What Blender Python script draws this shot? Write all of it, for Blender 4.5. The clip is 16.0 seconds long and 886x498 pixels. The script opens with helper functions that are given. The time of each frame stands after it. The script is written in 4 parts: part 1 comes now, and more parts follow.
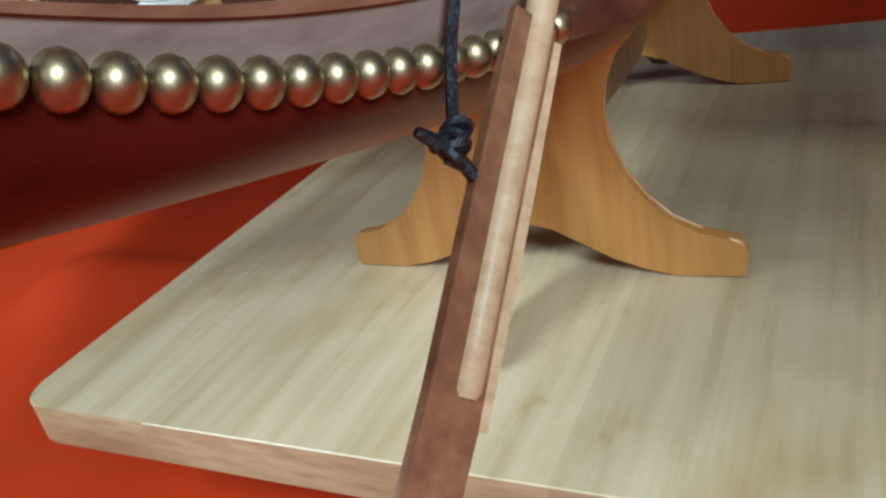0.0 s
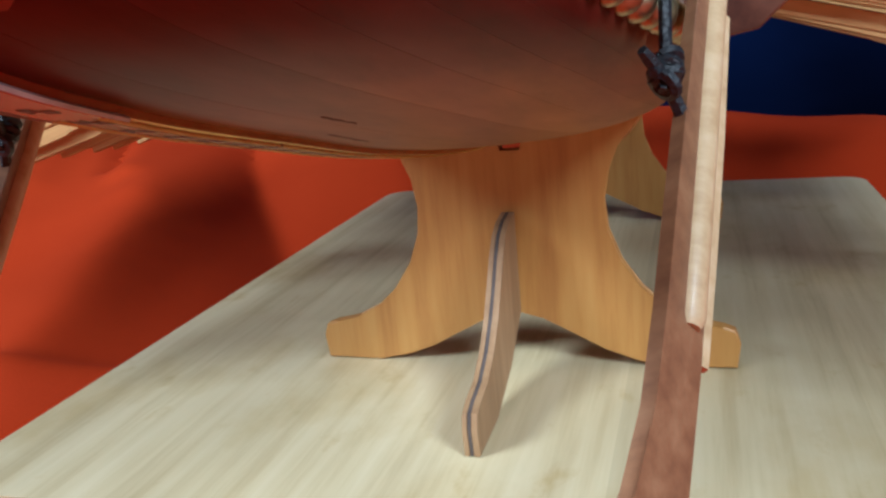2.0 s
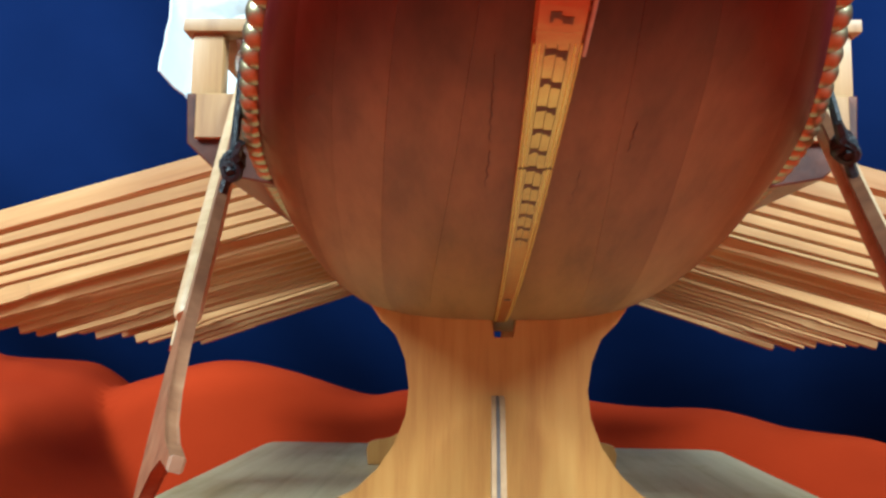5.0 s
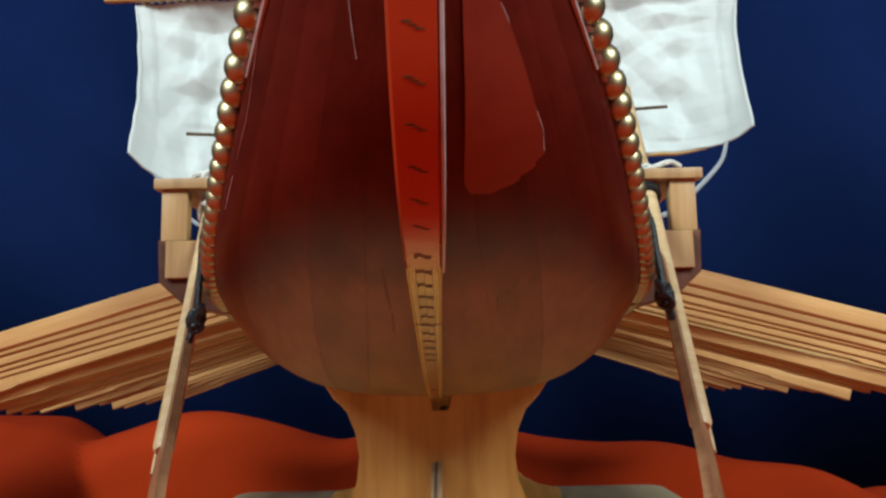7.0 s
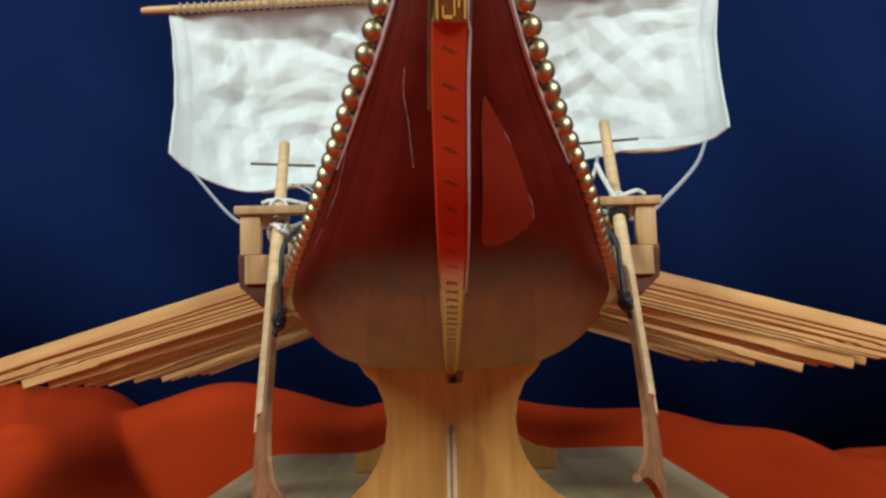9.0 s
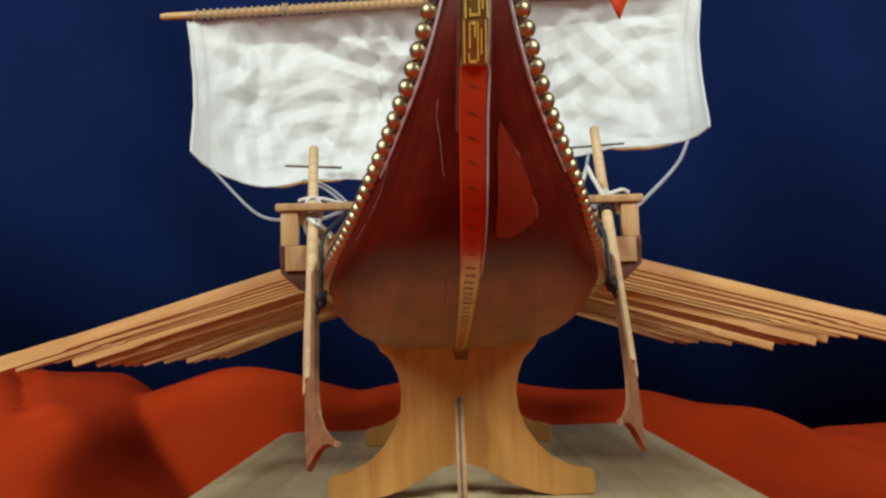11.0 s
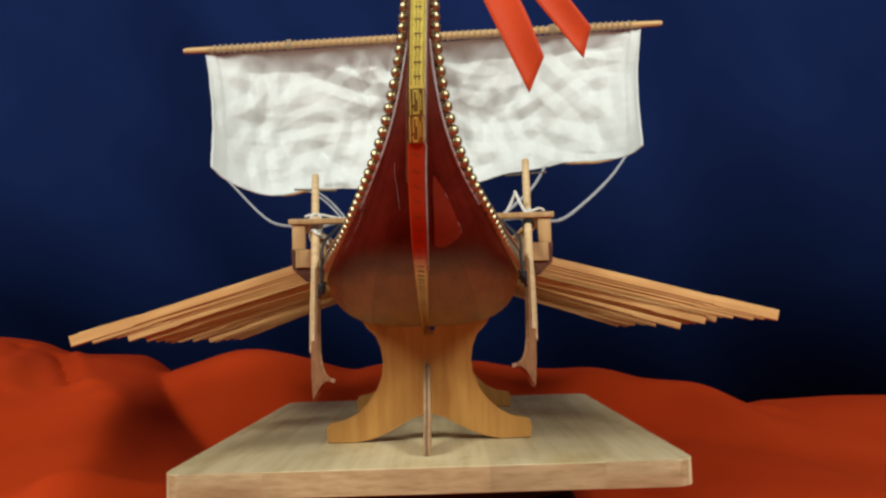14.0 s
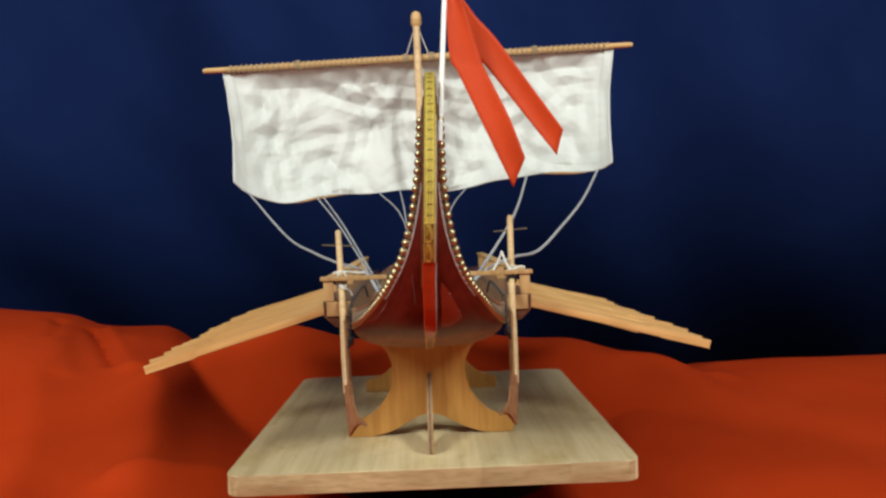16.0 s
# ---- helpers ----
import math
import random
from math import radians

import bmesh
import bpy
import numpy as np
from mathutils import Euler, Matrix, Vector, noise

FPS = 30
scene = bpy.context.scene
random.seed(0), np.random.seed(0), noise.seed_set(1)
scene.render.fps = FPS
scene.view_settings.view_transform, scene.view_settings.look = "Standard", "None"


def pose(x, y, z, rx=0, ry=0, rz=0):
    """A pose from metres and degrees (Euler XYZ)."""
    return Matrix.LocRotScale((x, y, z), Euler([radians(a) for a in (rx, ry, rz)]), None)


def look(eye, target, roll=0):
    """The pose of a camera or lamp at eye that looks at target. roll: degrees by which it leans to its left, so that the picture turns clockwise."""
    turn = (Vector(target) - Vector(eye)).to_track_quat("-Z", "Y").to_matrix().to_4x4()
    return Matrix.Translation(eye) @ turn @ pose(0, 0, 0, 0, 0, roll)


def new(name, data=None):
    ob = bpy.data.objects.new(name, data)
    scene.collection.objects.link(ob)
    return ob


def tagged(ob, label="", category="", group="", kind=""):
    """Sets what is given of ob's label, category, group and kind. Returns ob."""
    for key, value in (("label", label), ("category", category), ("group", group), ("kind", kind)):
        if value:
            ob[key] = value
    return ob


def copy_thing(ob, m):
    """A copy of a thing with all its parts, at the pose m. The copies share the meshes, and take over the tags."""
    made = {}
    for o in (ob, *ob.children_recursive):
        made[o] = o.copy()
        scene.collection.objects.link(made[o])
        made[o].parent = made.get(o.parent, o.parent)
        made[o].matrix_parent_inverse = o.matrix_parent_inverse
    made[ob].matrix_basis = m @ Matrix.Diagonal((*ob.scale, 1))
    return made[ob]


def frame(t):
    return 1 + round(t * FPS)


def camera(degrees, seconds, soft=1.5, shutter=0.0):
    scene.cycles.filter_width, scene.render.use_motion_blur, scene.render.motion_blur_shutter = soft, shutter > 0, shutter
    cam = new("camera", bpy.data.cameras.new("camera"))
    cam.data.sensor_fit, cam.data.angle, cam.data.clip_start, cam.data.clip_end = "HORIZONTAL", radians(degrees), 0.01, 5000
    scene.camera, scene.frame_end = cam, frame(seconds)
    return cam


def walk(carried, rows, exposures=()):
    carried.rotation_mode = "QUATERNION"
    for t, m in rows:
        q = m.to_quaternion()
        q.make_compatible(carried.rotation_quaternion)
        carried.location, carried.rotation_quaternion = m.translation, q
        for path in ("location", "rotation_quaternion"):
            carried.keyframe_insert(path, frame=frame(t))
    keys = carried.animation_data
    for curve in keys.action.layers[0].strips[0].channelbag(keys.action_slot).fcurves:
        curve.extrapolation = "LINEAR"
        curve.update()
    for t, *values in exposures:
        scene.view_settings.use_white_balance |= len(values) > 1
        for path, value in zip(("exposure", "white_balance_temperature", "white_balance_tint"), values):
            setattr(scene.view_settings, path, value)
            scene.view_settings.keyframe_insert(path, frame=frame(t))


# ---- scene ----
cam = camera(56.3, 16.0, 2.55)
PATH = [
    (0, (0.107, -0.18, 0.145), (-0.783, 1.386, -0.724), -12.5),
    (0.5, (0.1, -0.182, 0.135), (-0.751, 1.422, -0.702), -11.6),
    (1, (0.089, -0.186, 0.129), (-0.719, 1.472, -0.644), -10.0),
    (1.5, (0.078, -0.192, 0.121), (-0.651, 1.555, -0.522), -7.7),
    (2, (0.064, -0.201, 0.119), (-0.529, 1.635, -0.406), -5.5),
    (2.5, (0.046, -0.211, 0.108), (-0.456, 1.673, -0.336), -2.7),
    (3, (0.033, -0.213, 0.098), (-0.36, 1.731, -0.157), -0.7),
    (3.5, (0.029, -0.216, 0.098), (-0.293, 1.752, -0.054), 0.2),
    (4, (0.02, -0.226, 0.091), (-0.214, 1.76, 0.079), 1.3),
    (4.5, (0.008, -0.232, 0.088), (-0.143, 1.761, 0.182), 1.8),
    (5, (-0.004, -0.236, 0.075), (-0.099, 1.749, 0.294), 0.8),
    (7.5, (0.013, -0.296, 0.102), (-0.016, 1.685, 0.375), -1.3),
    (8, (0.013, -0.309, 0.106), (-0.023, 1.677, 0.341), -1.2),
    (8.5, (0.01, -0.329, 0.107), (-0.024, 1.66, 0.306), -1.3),
    (9, (0.007, -0.353, 0.102), (-0.026, 1.637, 0.301), -1.5),
    (11.5, (-0.002, -0.431, 0.096), (-0.013, 1.561, 0.269), -1.7),
    (12, (-0.001, -0.467, 0.093), (-0.019, 1.525, 0.271), -1.8),
    (12.5, (0.008, -0.483, 0.091), (-0.008, 1.509, 0.262), -1.8),
    (13, (0.007, -0.501, 0.091), (-0.011, 1.493, 0.252), -1.8),
    (13.5, (0.016, -0.522, 0.088), (0.005, 1.472, 0.248), -1.8),
    (14, (0.018, -0.542, 0.091), (0.012, 1.451, 0.248), -1.8),
    (14.5, (0.018, -0.562, 0.1), (0.023, 1.433, 0.249), -1.8),
    (15, (0.015, -0.593, 0.117), (0.037, 1.403, 0.24), -1.9),
    (15.5, (0.016, -0.625, 0.128), (0.041, 1.375, 0.168), -2.0),
    (16, (0.009, -0.669, 0.186), (0.035, 1.33, 0.13), -2.1),
]
EXPOSURE = [(0, 0.10, 5200, 10), (1.0, 0.22, 5100, 10), (2.0, 0.38, 5100, 10), (3.0, 0.60, 5100, 7), (4.0, 0.72, 5050, 0), (5.0, 0.93, 5050, -2),
            (7.3, 0.00, 5900, 4), (9.0, 0.00, 6000, 5), (11.5, -0.06, 6450, 10), (16.0, -0.01, 6650, 11)]
walk(cam, [(t, look(e, g, r)) for t, e, g, r in PATH], EXPOSURE)

# ---- world and lights ----
world = bpy.data.worlds.new("room_air")
scene.world = world
world.use_nodes = True
bg = world.node_tree.nodes["Background"]
bg.inputs["Color"].default_value = (1.0, 0.97, 0.93, 1)
bg.inputs["Strength"].default_value = 0.06


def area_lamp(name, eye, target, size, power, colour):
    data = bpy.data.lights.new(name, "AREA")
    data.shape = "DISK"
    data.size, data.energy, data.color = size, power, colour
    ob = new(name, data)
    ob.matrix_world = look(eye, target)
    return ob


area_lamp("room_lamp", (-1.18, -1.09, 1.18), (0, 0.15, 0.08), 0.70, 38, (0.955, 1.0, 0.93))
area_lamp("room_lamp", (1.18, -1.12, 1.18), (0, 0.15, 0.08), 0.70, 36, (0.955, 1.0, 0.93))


# ---- materials ----
def shader(name, rough=0.5, metal=0.0, coat=0.0, sheen=0.0):
    m = bpy.data.materials.new(name)
    m.use_nodes = True
    b = m.node_tree.nodes["Principled BSDF"]
    b.inputs["Roughness"].default_value = rough
    b.inputs["Metallic"].default_value = metal
    b.inputs["Coat Weight"].default_value = coat
    b.inputs["Coat Roughness"].default_value = 0.12
    b.inputs["Sheen Weight"].default_value = sheen
    return m, m.node_tree, b


def link(nt, a, b):
    nt.links.new(a, b)


def noise_tex(nt, scale, stretch=(1, 1, 1), detail=4.0, rough=0.55, turn=(0, 0, 0)):
    co = nt.nodes.new("ShaderNodeTexCoord")
    mp = nt.nodes.new("ShaderNodeMapping")
    mp.inputs["Scale"].default_value = stretch
    mp.inputs["Rotation"].default_value = turn
    n = nt.nodes.new("ShaderNodeTexNoise")
    n.inputs["Scale"].default_value = scale
    n.inputs["Detail"].default_value = detail
    n.inputs["Roughness"].default_value = rough
    link(nt, co.outputs["Object"], mp.inputs["Vector"])
    link(nt, mp.outputs["Vector"], n.inputs["Vector"])
    return n


def ramp(nt, source, stops):
    r = nt.nodes.new("ShaderNodeValToRGB")
    e = r.color_ramp.elements
    while len(e) < len(stops):
        e.new(0.5)
    for k, (p, c) in enumerate(stops):
        e[k].position, e[k].color = p, (*c, 1)
    link(nt, source, r.inputs["Fac"])
    return r


def mixed(nt, a, b, fac, how="MIX"):
    x = nt.nodes.new("ShaderNodeMix")
    x.data_type, x.blend_type = "RGBA", how
    for sock, v in ((x.inputs[6], a), (x.inputs[7], b)):
        if isinstance(v, tuple):
            sock.default_value = (*v, 1)
        else:
            link(nt, v, sock)
    if isinstance(fac, float):
        x.inputs[0].default_value = fac
    else:
        link(nt, fac, x.inputs[0])
    return x.outputs[2]


def bump(nt, b, source, strength, distance):
    n = nt.nodes.new("ShaderNodeBump")
    n.inputs["Strength"].default_value = strength
    n.inputs["Distance"].default_value = distance
    link(nt, source, n.inputs["Height"])
    link(nt, n.outputs["Normal"], b.inputs["Normal"])


def rough_from(nt, b, source, lo, hi):
    r = nt.nodes.new("ShaderNodeMapRange")
    r.inputs["To Min"].default_value, r.inputs["To Max"].default_value = lo, hi
    link(nt, source, r.inputs["Value"])
    link(nt, r.outputs["Result"], b.inputs["Roughness"])


def wood(name, dark, mid, light, along=(1, 0.06, 1), scale=160, rough=(0.45, 0.65), coat=0.0, vary=0.25, relief=0.25, blotch=18, gloss=0.5):
    """Wood with the grain along the axis that is squeezed in `along`."""
    m, nt, b = shader(name, coat=coat)
    b.inputs["Specular IOR Level"].default_value = gloss
    grain = noise_tex(nt, scale, along, 6, 0.65)
    stain = noise_tex(nt, blotch, tuple(0.4 + 0.6 * a for a in along), 3, 0.5)
    c = ramp(nt, grain.outputs["Fac"], [(0.28, dark), (0.5, mid), (0.75, light)])
    s = ramp(nt, stain.outputs["Fac"], [(0.3, (0.72, 0.70, 0.66)), (0.62, (1.0, 1.0, 1.0))])
    out = mixed(nt, c.outputs["Color"], s.outputs["Color"], 0.8, "MULTIPLY")
    info = nt.nodes.new("ShaderNodeObjectInfo")
    v = ramp(nt, info.outputs["Random"], [(0.0, (1 - vary,) * 3), (1.0, (1.0, 1.0, 1.0))])
    out = mixed(nt, out, v.outputs["Color"], 1.0, "MULTIPLY")
    link(nt, out, b.inputs["Base Color"])
    rough_from(nt, b, stain.outputs["Fac"], *rough)
    bump(nt, b, grain.outputs["Fac"], relief, 0.0006)
    return m


def plain(name, base, tint, scale=120, rough=0.5, metal=0.0, coat=0.0, relief=0.1, sheen=0.0, dist=0.0005, stretch=(1, 1, 1)):
    m, nt, b = shader(name, rough, metal, coat, sheen)
    n = noise_tex(nt, scale, stretch)
    n2 = noise_tex(nt, scale * 0.13)
    c = ramp(nt, n.outputs["Fac"], [(0.3, base), (0.7, tint)])
    s = ramp(nt, n2.outputs["Fac"], [(0.3, (0.82, 0.82, 0.82)), (0.65, (1, 1, 1))])
    link(nt, mixed(nt, c.outputs["Color"], s.outputs["Color"], 0.7, "MULTIPLY"), b.inputs["Base Color"])
    bump(nt, b, n.outputs["Fac"], relief, dist)
    return m


def cloth(name, base, tint, weave=2600, rough=0.8, sheen=0.2, coarse=9.0):
    m, nt, b = shader(name, rough, 0, 0, 0)
    b.inputs["Specular IOR Level"].default_value = sheen
    n = noise_tex(nt, weave, (1, 1, 1), 2)
    n2 = noise_tex(nt, coarse, (1, 1, 1), 4)
    c = ramp(nt, n2.outputs["Fac"], [(0.3, base), (0.7, tint)])
    f = ramp(nt, n.outputs["Fac"], [(0.3, (0.86, 0.86, 0.86)), (0.7, (1, 1, 1))])
    link(nt, mixed(nt, c.outputs["Color"], f.outputs["Color"], 0.8, "MULTIPLY"), b.inputs["Base Color"])
    bump(nt, b, n.outputs["Fac"], 0.2, 0.0003)
    return m


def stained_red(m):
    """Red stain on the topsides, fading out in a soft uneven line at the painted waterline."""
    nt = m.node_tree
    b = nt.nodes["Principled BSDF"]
    # Reflections are coloured warm here; the tint is added on top of the stain.
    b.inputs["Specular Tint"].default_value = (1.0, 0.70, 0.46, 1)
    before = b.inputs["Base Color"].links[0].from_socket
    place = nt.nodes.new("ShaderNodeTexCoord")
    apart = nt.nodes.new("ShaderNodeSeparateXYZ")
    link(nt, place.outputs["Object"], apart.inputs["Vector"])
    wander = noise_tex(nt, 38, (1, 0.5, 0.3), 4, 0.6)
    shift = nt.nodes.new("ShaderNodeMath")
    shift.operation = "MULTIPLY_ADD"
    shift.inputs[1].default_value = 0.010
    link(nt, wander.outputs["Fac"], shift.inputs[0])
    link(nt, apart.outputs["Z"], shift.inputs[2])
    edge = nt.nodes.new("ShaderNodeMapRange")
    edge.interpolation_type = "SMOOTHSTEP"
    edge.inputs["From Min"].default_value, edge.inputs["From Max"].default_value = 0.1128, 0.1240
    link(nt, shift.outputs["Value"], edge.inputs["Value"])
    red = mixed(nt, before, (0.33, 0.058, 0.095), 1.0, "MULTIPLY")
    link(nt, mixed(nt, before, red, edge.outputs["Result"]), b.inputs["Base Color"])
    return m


def lacquer_edge(m, tint, low, high):
    """Red lacquer that thins out downwards over bare brass."""
    nt = m.node_tree
    b = nt.nodes["Principled BSDF"]
    before = b.inputs["Base Color"].links[0].from_socket
    place = nt.nodes.new("ShaderNodeTexCoord")
    apart = nt.nodes.new("ShaderNodeSeparateXYZ")
    link(nt, place.outputs["Object"], apart.inputs["Vector"])
    edge = nt.nodes.new("ShaderNodeMapRange")
    edge.interpolation_type = "SMOOTHSTEP"
    edge.inputs["From Min"].default_value, edge.inputs["From Max"].default_value = low, high
    link(nt, apart.outputs["Z"], edge.inputs["Value"])
    link(nt, mixed(nt, before, tint, edge.outputs["Result"]), b.inputs["Base Color"])
    metal = nt.nodes.new("ShaderNodeMapRange")
    metal.inputs["To Min"].default_value, metal.inputs["To Max"].default_value = 1.0, 0.25
    link(nt, edge.outputs["Result"], metal.inputs["Value"])
    link(nt, metal.outputs["Result"], b.inputs["Metallic"])


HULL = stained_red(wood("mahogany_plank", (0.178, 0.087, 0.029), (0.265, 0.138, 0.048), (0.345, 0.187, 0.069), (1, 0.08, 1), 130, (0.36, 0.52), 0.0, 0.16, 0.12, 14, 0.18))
# Paler copy of the mahogany: reflections off tilted planks put into the colour.
HULL_PALE = stained_red(wood("mahogany_plank_gleam", (0.230, 0.127, 0.046), (0.325, 0.190, 0.074), (0.405, 0.245, 0.100), (1, 0.08, 1), 130, (0.36, 0.52), 0.0, 0.15, 0.12, 14, 0.18))
LACQUERED = plain("half_lacquered_brass", (0.56, 0.29, 0.07), (0.68, 0.37, 0.10), 240, 0.27, 1.0, 0, 0.2)
lacquer_edge(LACQUERED, (0.40, 0.045, 0.012), 0.1085, 0.1210)
EDGING = plain("pale_edging", (0.40, 0.34, 0.34), (0.54, 0.47, 0.47), 300, 0.25, 0, 0.3)
RIM = wood("dark_rim_wood", (0.06, 0.02, 0.012), (0.12, 0.045, 0.025), (0.2, 0.08, 0.045), (1, 0.08, 1), 150, (0.3, 0.5), 0.3)
BRONZE = plain("dark_bronze", (0.20, 0.115, 0.035), (0.30, 0.185, 0.06), 260, 0.42, 0.8, 0, 0.25)
GOLD = plain("polished_gilding", (0.70, 0.55, 0.10), (0.85, 0.69, 0.15), 300, 0.40, 0.55, 0, 0.3)
BEAD = plain("pale_brass_bead", (0.37, 0.30, 0.165), (0.51, 0.43, 0.26), 500, 0.40, 1.0, 0, 0.1)
STAND = wood("plywood_stand", (0.44, 0.178, 0.039), (0.575, 0.272, 0.062), (0.655, 0.347, 0.092), (1, 1, 0.08), 120, (0.4, 0.55), 0.12, 0.12, 0.12)
SPINE = wood("plywood_edge", (0.25, 0.135, 0.062), (0.36, 0.21, 0.10), (0.45, 0.28, 0.145), (1, 1, 0.08), 160, (0.5, 0.65), 0.0, 0.1, 0.2)
CORE = wood("plywood_core", (0.06, 0.045, 0.04), (0.10, 0.075, 0.065), (0.16, 0.12, 0.10), (1, 1, 0.08), 160, (0.6, 0.75), 0.0, 0.1, 0.2)
BOARD_END = wood("pine_end_grain", (0.34, 0.22, 0.10), (0.48, 0.33, 0.165), (0.57, 0.42, 0.235), (0.25, 1, 1.6), 220, (0.55, 0.7), 0.0, 0.2, 0.2, 30)
BOARD = wood("pale_pine", (0.50, 0.39, 0.205), (0.67, 0.56, 0.335), (0.76, 0.655, 0.43), (1, 0.05, 1), 90, (0.45, 0.6), 0.08, 0.14, 0.15, 10)
OAR = wood("pear_wood_strip", (0.47, 0.235, 0.080), (0.62, 0.350, 0.128), (0.73, 0.46, 0.20), (0.05, 1, 1), 260, (0.45, 0.6), 0.1, 0.18, 0.2, 18, 0.35)
BLADE = wood("walnut_blade", (0.16, 0.066, 0.030), (0.25, 0.112, 0.050), (0.34, 0.175, 0.085), (0.06, 1, 1), 200, (0.4, 0.55), 0.1, 0.1, 0.3)
DOWEL = wood("pale_dowel", (0.50, 0.32, 0.155), (0.64, 0.445, 0.24), (0.74, 0.555, 0.335), (0.06, 1, 1), 260, (0.45, 0.6), 0.05, 0.1, 0.25)
SPAR = wood("spar_wood", (0.45, 0.25, 0.09), (0.58, 0.355, 0.14), (0.68, 0.46, 0.22), (0.06, 1, 1), 220, (0.45, 0.6), 0.05, 0.1, 0.25)
DECK = wood("deck_plank", (0.34, 0.19, 0.10), (0.48, 0.30, 0.17), (0.58, 0.40, 0.25), (1, 0.06, 1), 150, (0.45, 0.6), 0.05, 0.25, 0.25)
CORD_BLACK = plain("black_cord", (0.003, 0.004, 0.006), (0.010, 0.013, 0.018), 900, 0.5, 0, 0, 0.8, 0.0, 0.0006)
CORD_WHITE = plain("white_cord", (0.55, 0.54, 0.50), (0.74, 0.73, 0.69), 900, 0.8, 0, 0, 0.8, 0.1, 0.0006)
CORD_TAN = plain("hemp_cord", (0.28, 0.20, 0.11), (0.46, 0.36, 0.22), 900, 0.8, 0, 0, 0.8, 0.1, 0.0006)
CORD_GREY = plain("grey_cotton_rope", (0.25, 0.27, 0.30), (0.38, 0.40, 0.435), 900, 0.8, 0, 0, 0.8, 0.1, 0.0006)


def stained(m, scale, low, high, tint):
    """Old soft-edged stains over a finished material."""
    nt = m.node_tree
    b = nt.nodes["Principled BSDF"]
    before = b.inputs["Base Color"].links[0].from_socket
    n = noise_tex(nt, scale, (1, 0.6, 1), 5, 0.6)
    r = ramp(nt, n.outputs["Fac"], [(low, (1, 1, 1)), (high, tint)])
    link(nt, mixed(nt, before, r.outputs["Color"], 1.0, "MULTIPLY"), b.inputs["Base Color"])


stained(BOARD, 16, 0.52, 0.72, (0.80, 0.73, 0.58))
stained(BOARD, 55, 0.60, 0.72, (0.86, 0.80, 0.68))
WIRE = plain("dull_pin", (0.10, 0.085, 0.06), (0.2, 0.17, 0.12), 300, 0.45, 0.6)
SAIL = cloth("white_cotton", (0.56, 0.59, 0.58), (0.64, 0.665, 0.655), 2200, 0.9, 0.1)
ORANGE = cloth("orange_cloth", (0.36, 0.028, 0.003), (0.43, 0.038, 0.005), 1500, 0.75, 0.08, 5.0)
NAVY = cloth("navy_cloth", (0.0055, 0.0150, 0.072), (0.0090, 0.0225, 0.102), 1500, 0.9, 0.05, 2.5)
RED = cloth("red_satin_ribbon", (0.48, 0.046, 0.010), (0.56, 0.060, 0.014), 900, 0.55, 0.12, 20.0)
PATCH = plain("red_varnish", (0.165, 0.019, 0.009), (0.20, 0.024, 0.011), 200, 0.34, 0, 0.0, 0.1)
ETCH = plain("dark_etching", (0.09, 0.034, 0.010), (0.14, 0.055, 0.018), 400, 0.55, 0.3, 0, 0.2)
FRAME = wood("brown_frame_wood", (0.32, 0.17, 0.065), (0.47, 0.275, 0.11), (0.58, 0.37, 0.17), (1, 1, 0.08), 220, (0.45, 0.6), 0.05, 0.2, 0.25)
BULWARK = wood("weathered_bulwark", (0.17, 0.12, 0.09), (0.27, 0.205, 0.16), (0.36, 0.28, 0.22), (1, 0.08, 1), 170, (0.35, 0.55), 0.1, 0.2, 0.25)
CAP = wood("brown_cap_rail", (0.17, 0.07, 0.035), (0.27, 0.125, 0.065), (0.36, 0.19, 0.105), (1, 0.08, 1), 170, (0.35, 0.5), 0.1, 0.2, 0.25)
WHITE = plain("white_paint", (0.76, 0.76, 0.74), (0.82, 0.82, 0.80), 200, 0.4)
DARK = plain("dark_riser", (0.01, 0.009, 0.009), (0.02, 0.018, 0.018), 90, 0.7)
PLASTER = plain("wall_paint", (0.17, 0.15, 0.13), (0.22, 0.19, 0.17), 30, 0.9, 0, 0, 0.1)
FLOORING = wood("floor_wood", (0.18, 0.10, 0.05), (0.26, 0.15, 0.08), (0.33, 0.2, 0.11), (1, 0.06, 1), 12, (0.5, 0.7), 0, 0, 0.1, 2)


# ---- mesh helpers ----
def finish(name, bm, material, smooth=True):
    me = bpy.data.meshes.new(name)
    bmesh.ops.recalc_face_normals(bm, faces=bm.faces)
    bm.to_mesh(me)
    bm.free()
    me.materials.append(material)
    if smooth:
        me.polygons.foreach_set("use_smooth", [True] * len(me.polygons))
        me.set_sharp_from_angle(angle=radians(38))
    return me


def part(name, bm, material, parent, label="", smooth=True):
    ob = new(name, finish(name, bm, material, smooth))
    if parent is not None:
        ob.parent = parent
    return tagged(ob, label)


def thing(name, label, category, place=(0, 0, 0), group="", kind=""):
    ob = new(name)
    ob.empty_display_size = 0.02
    ob.location = place
    return tagged(ob, label, category, group, kind)


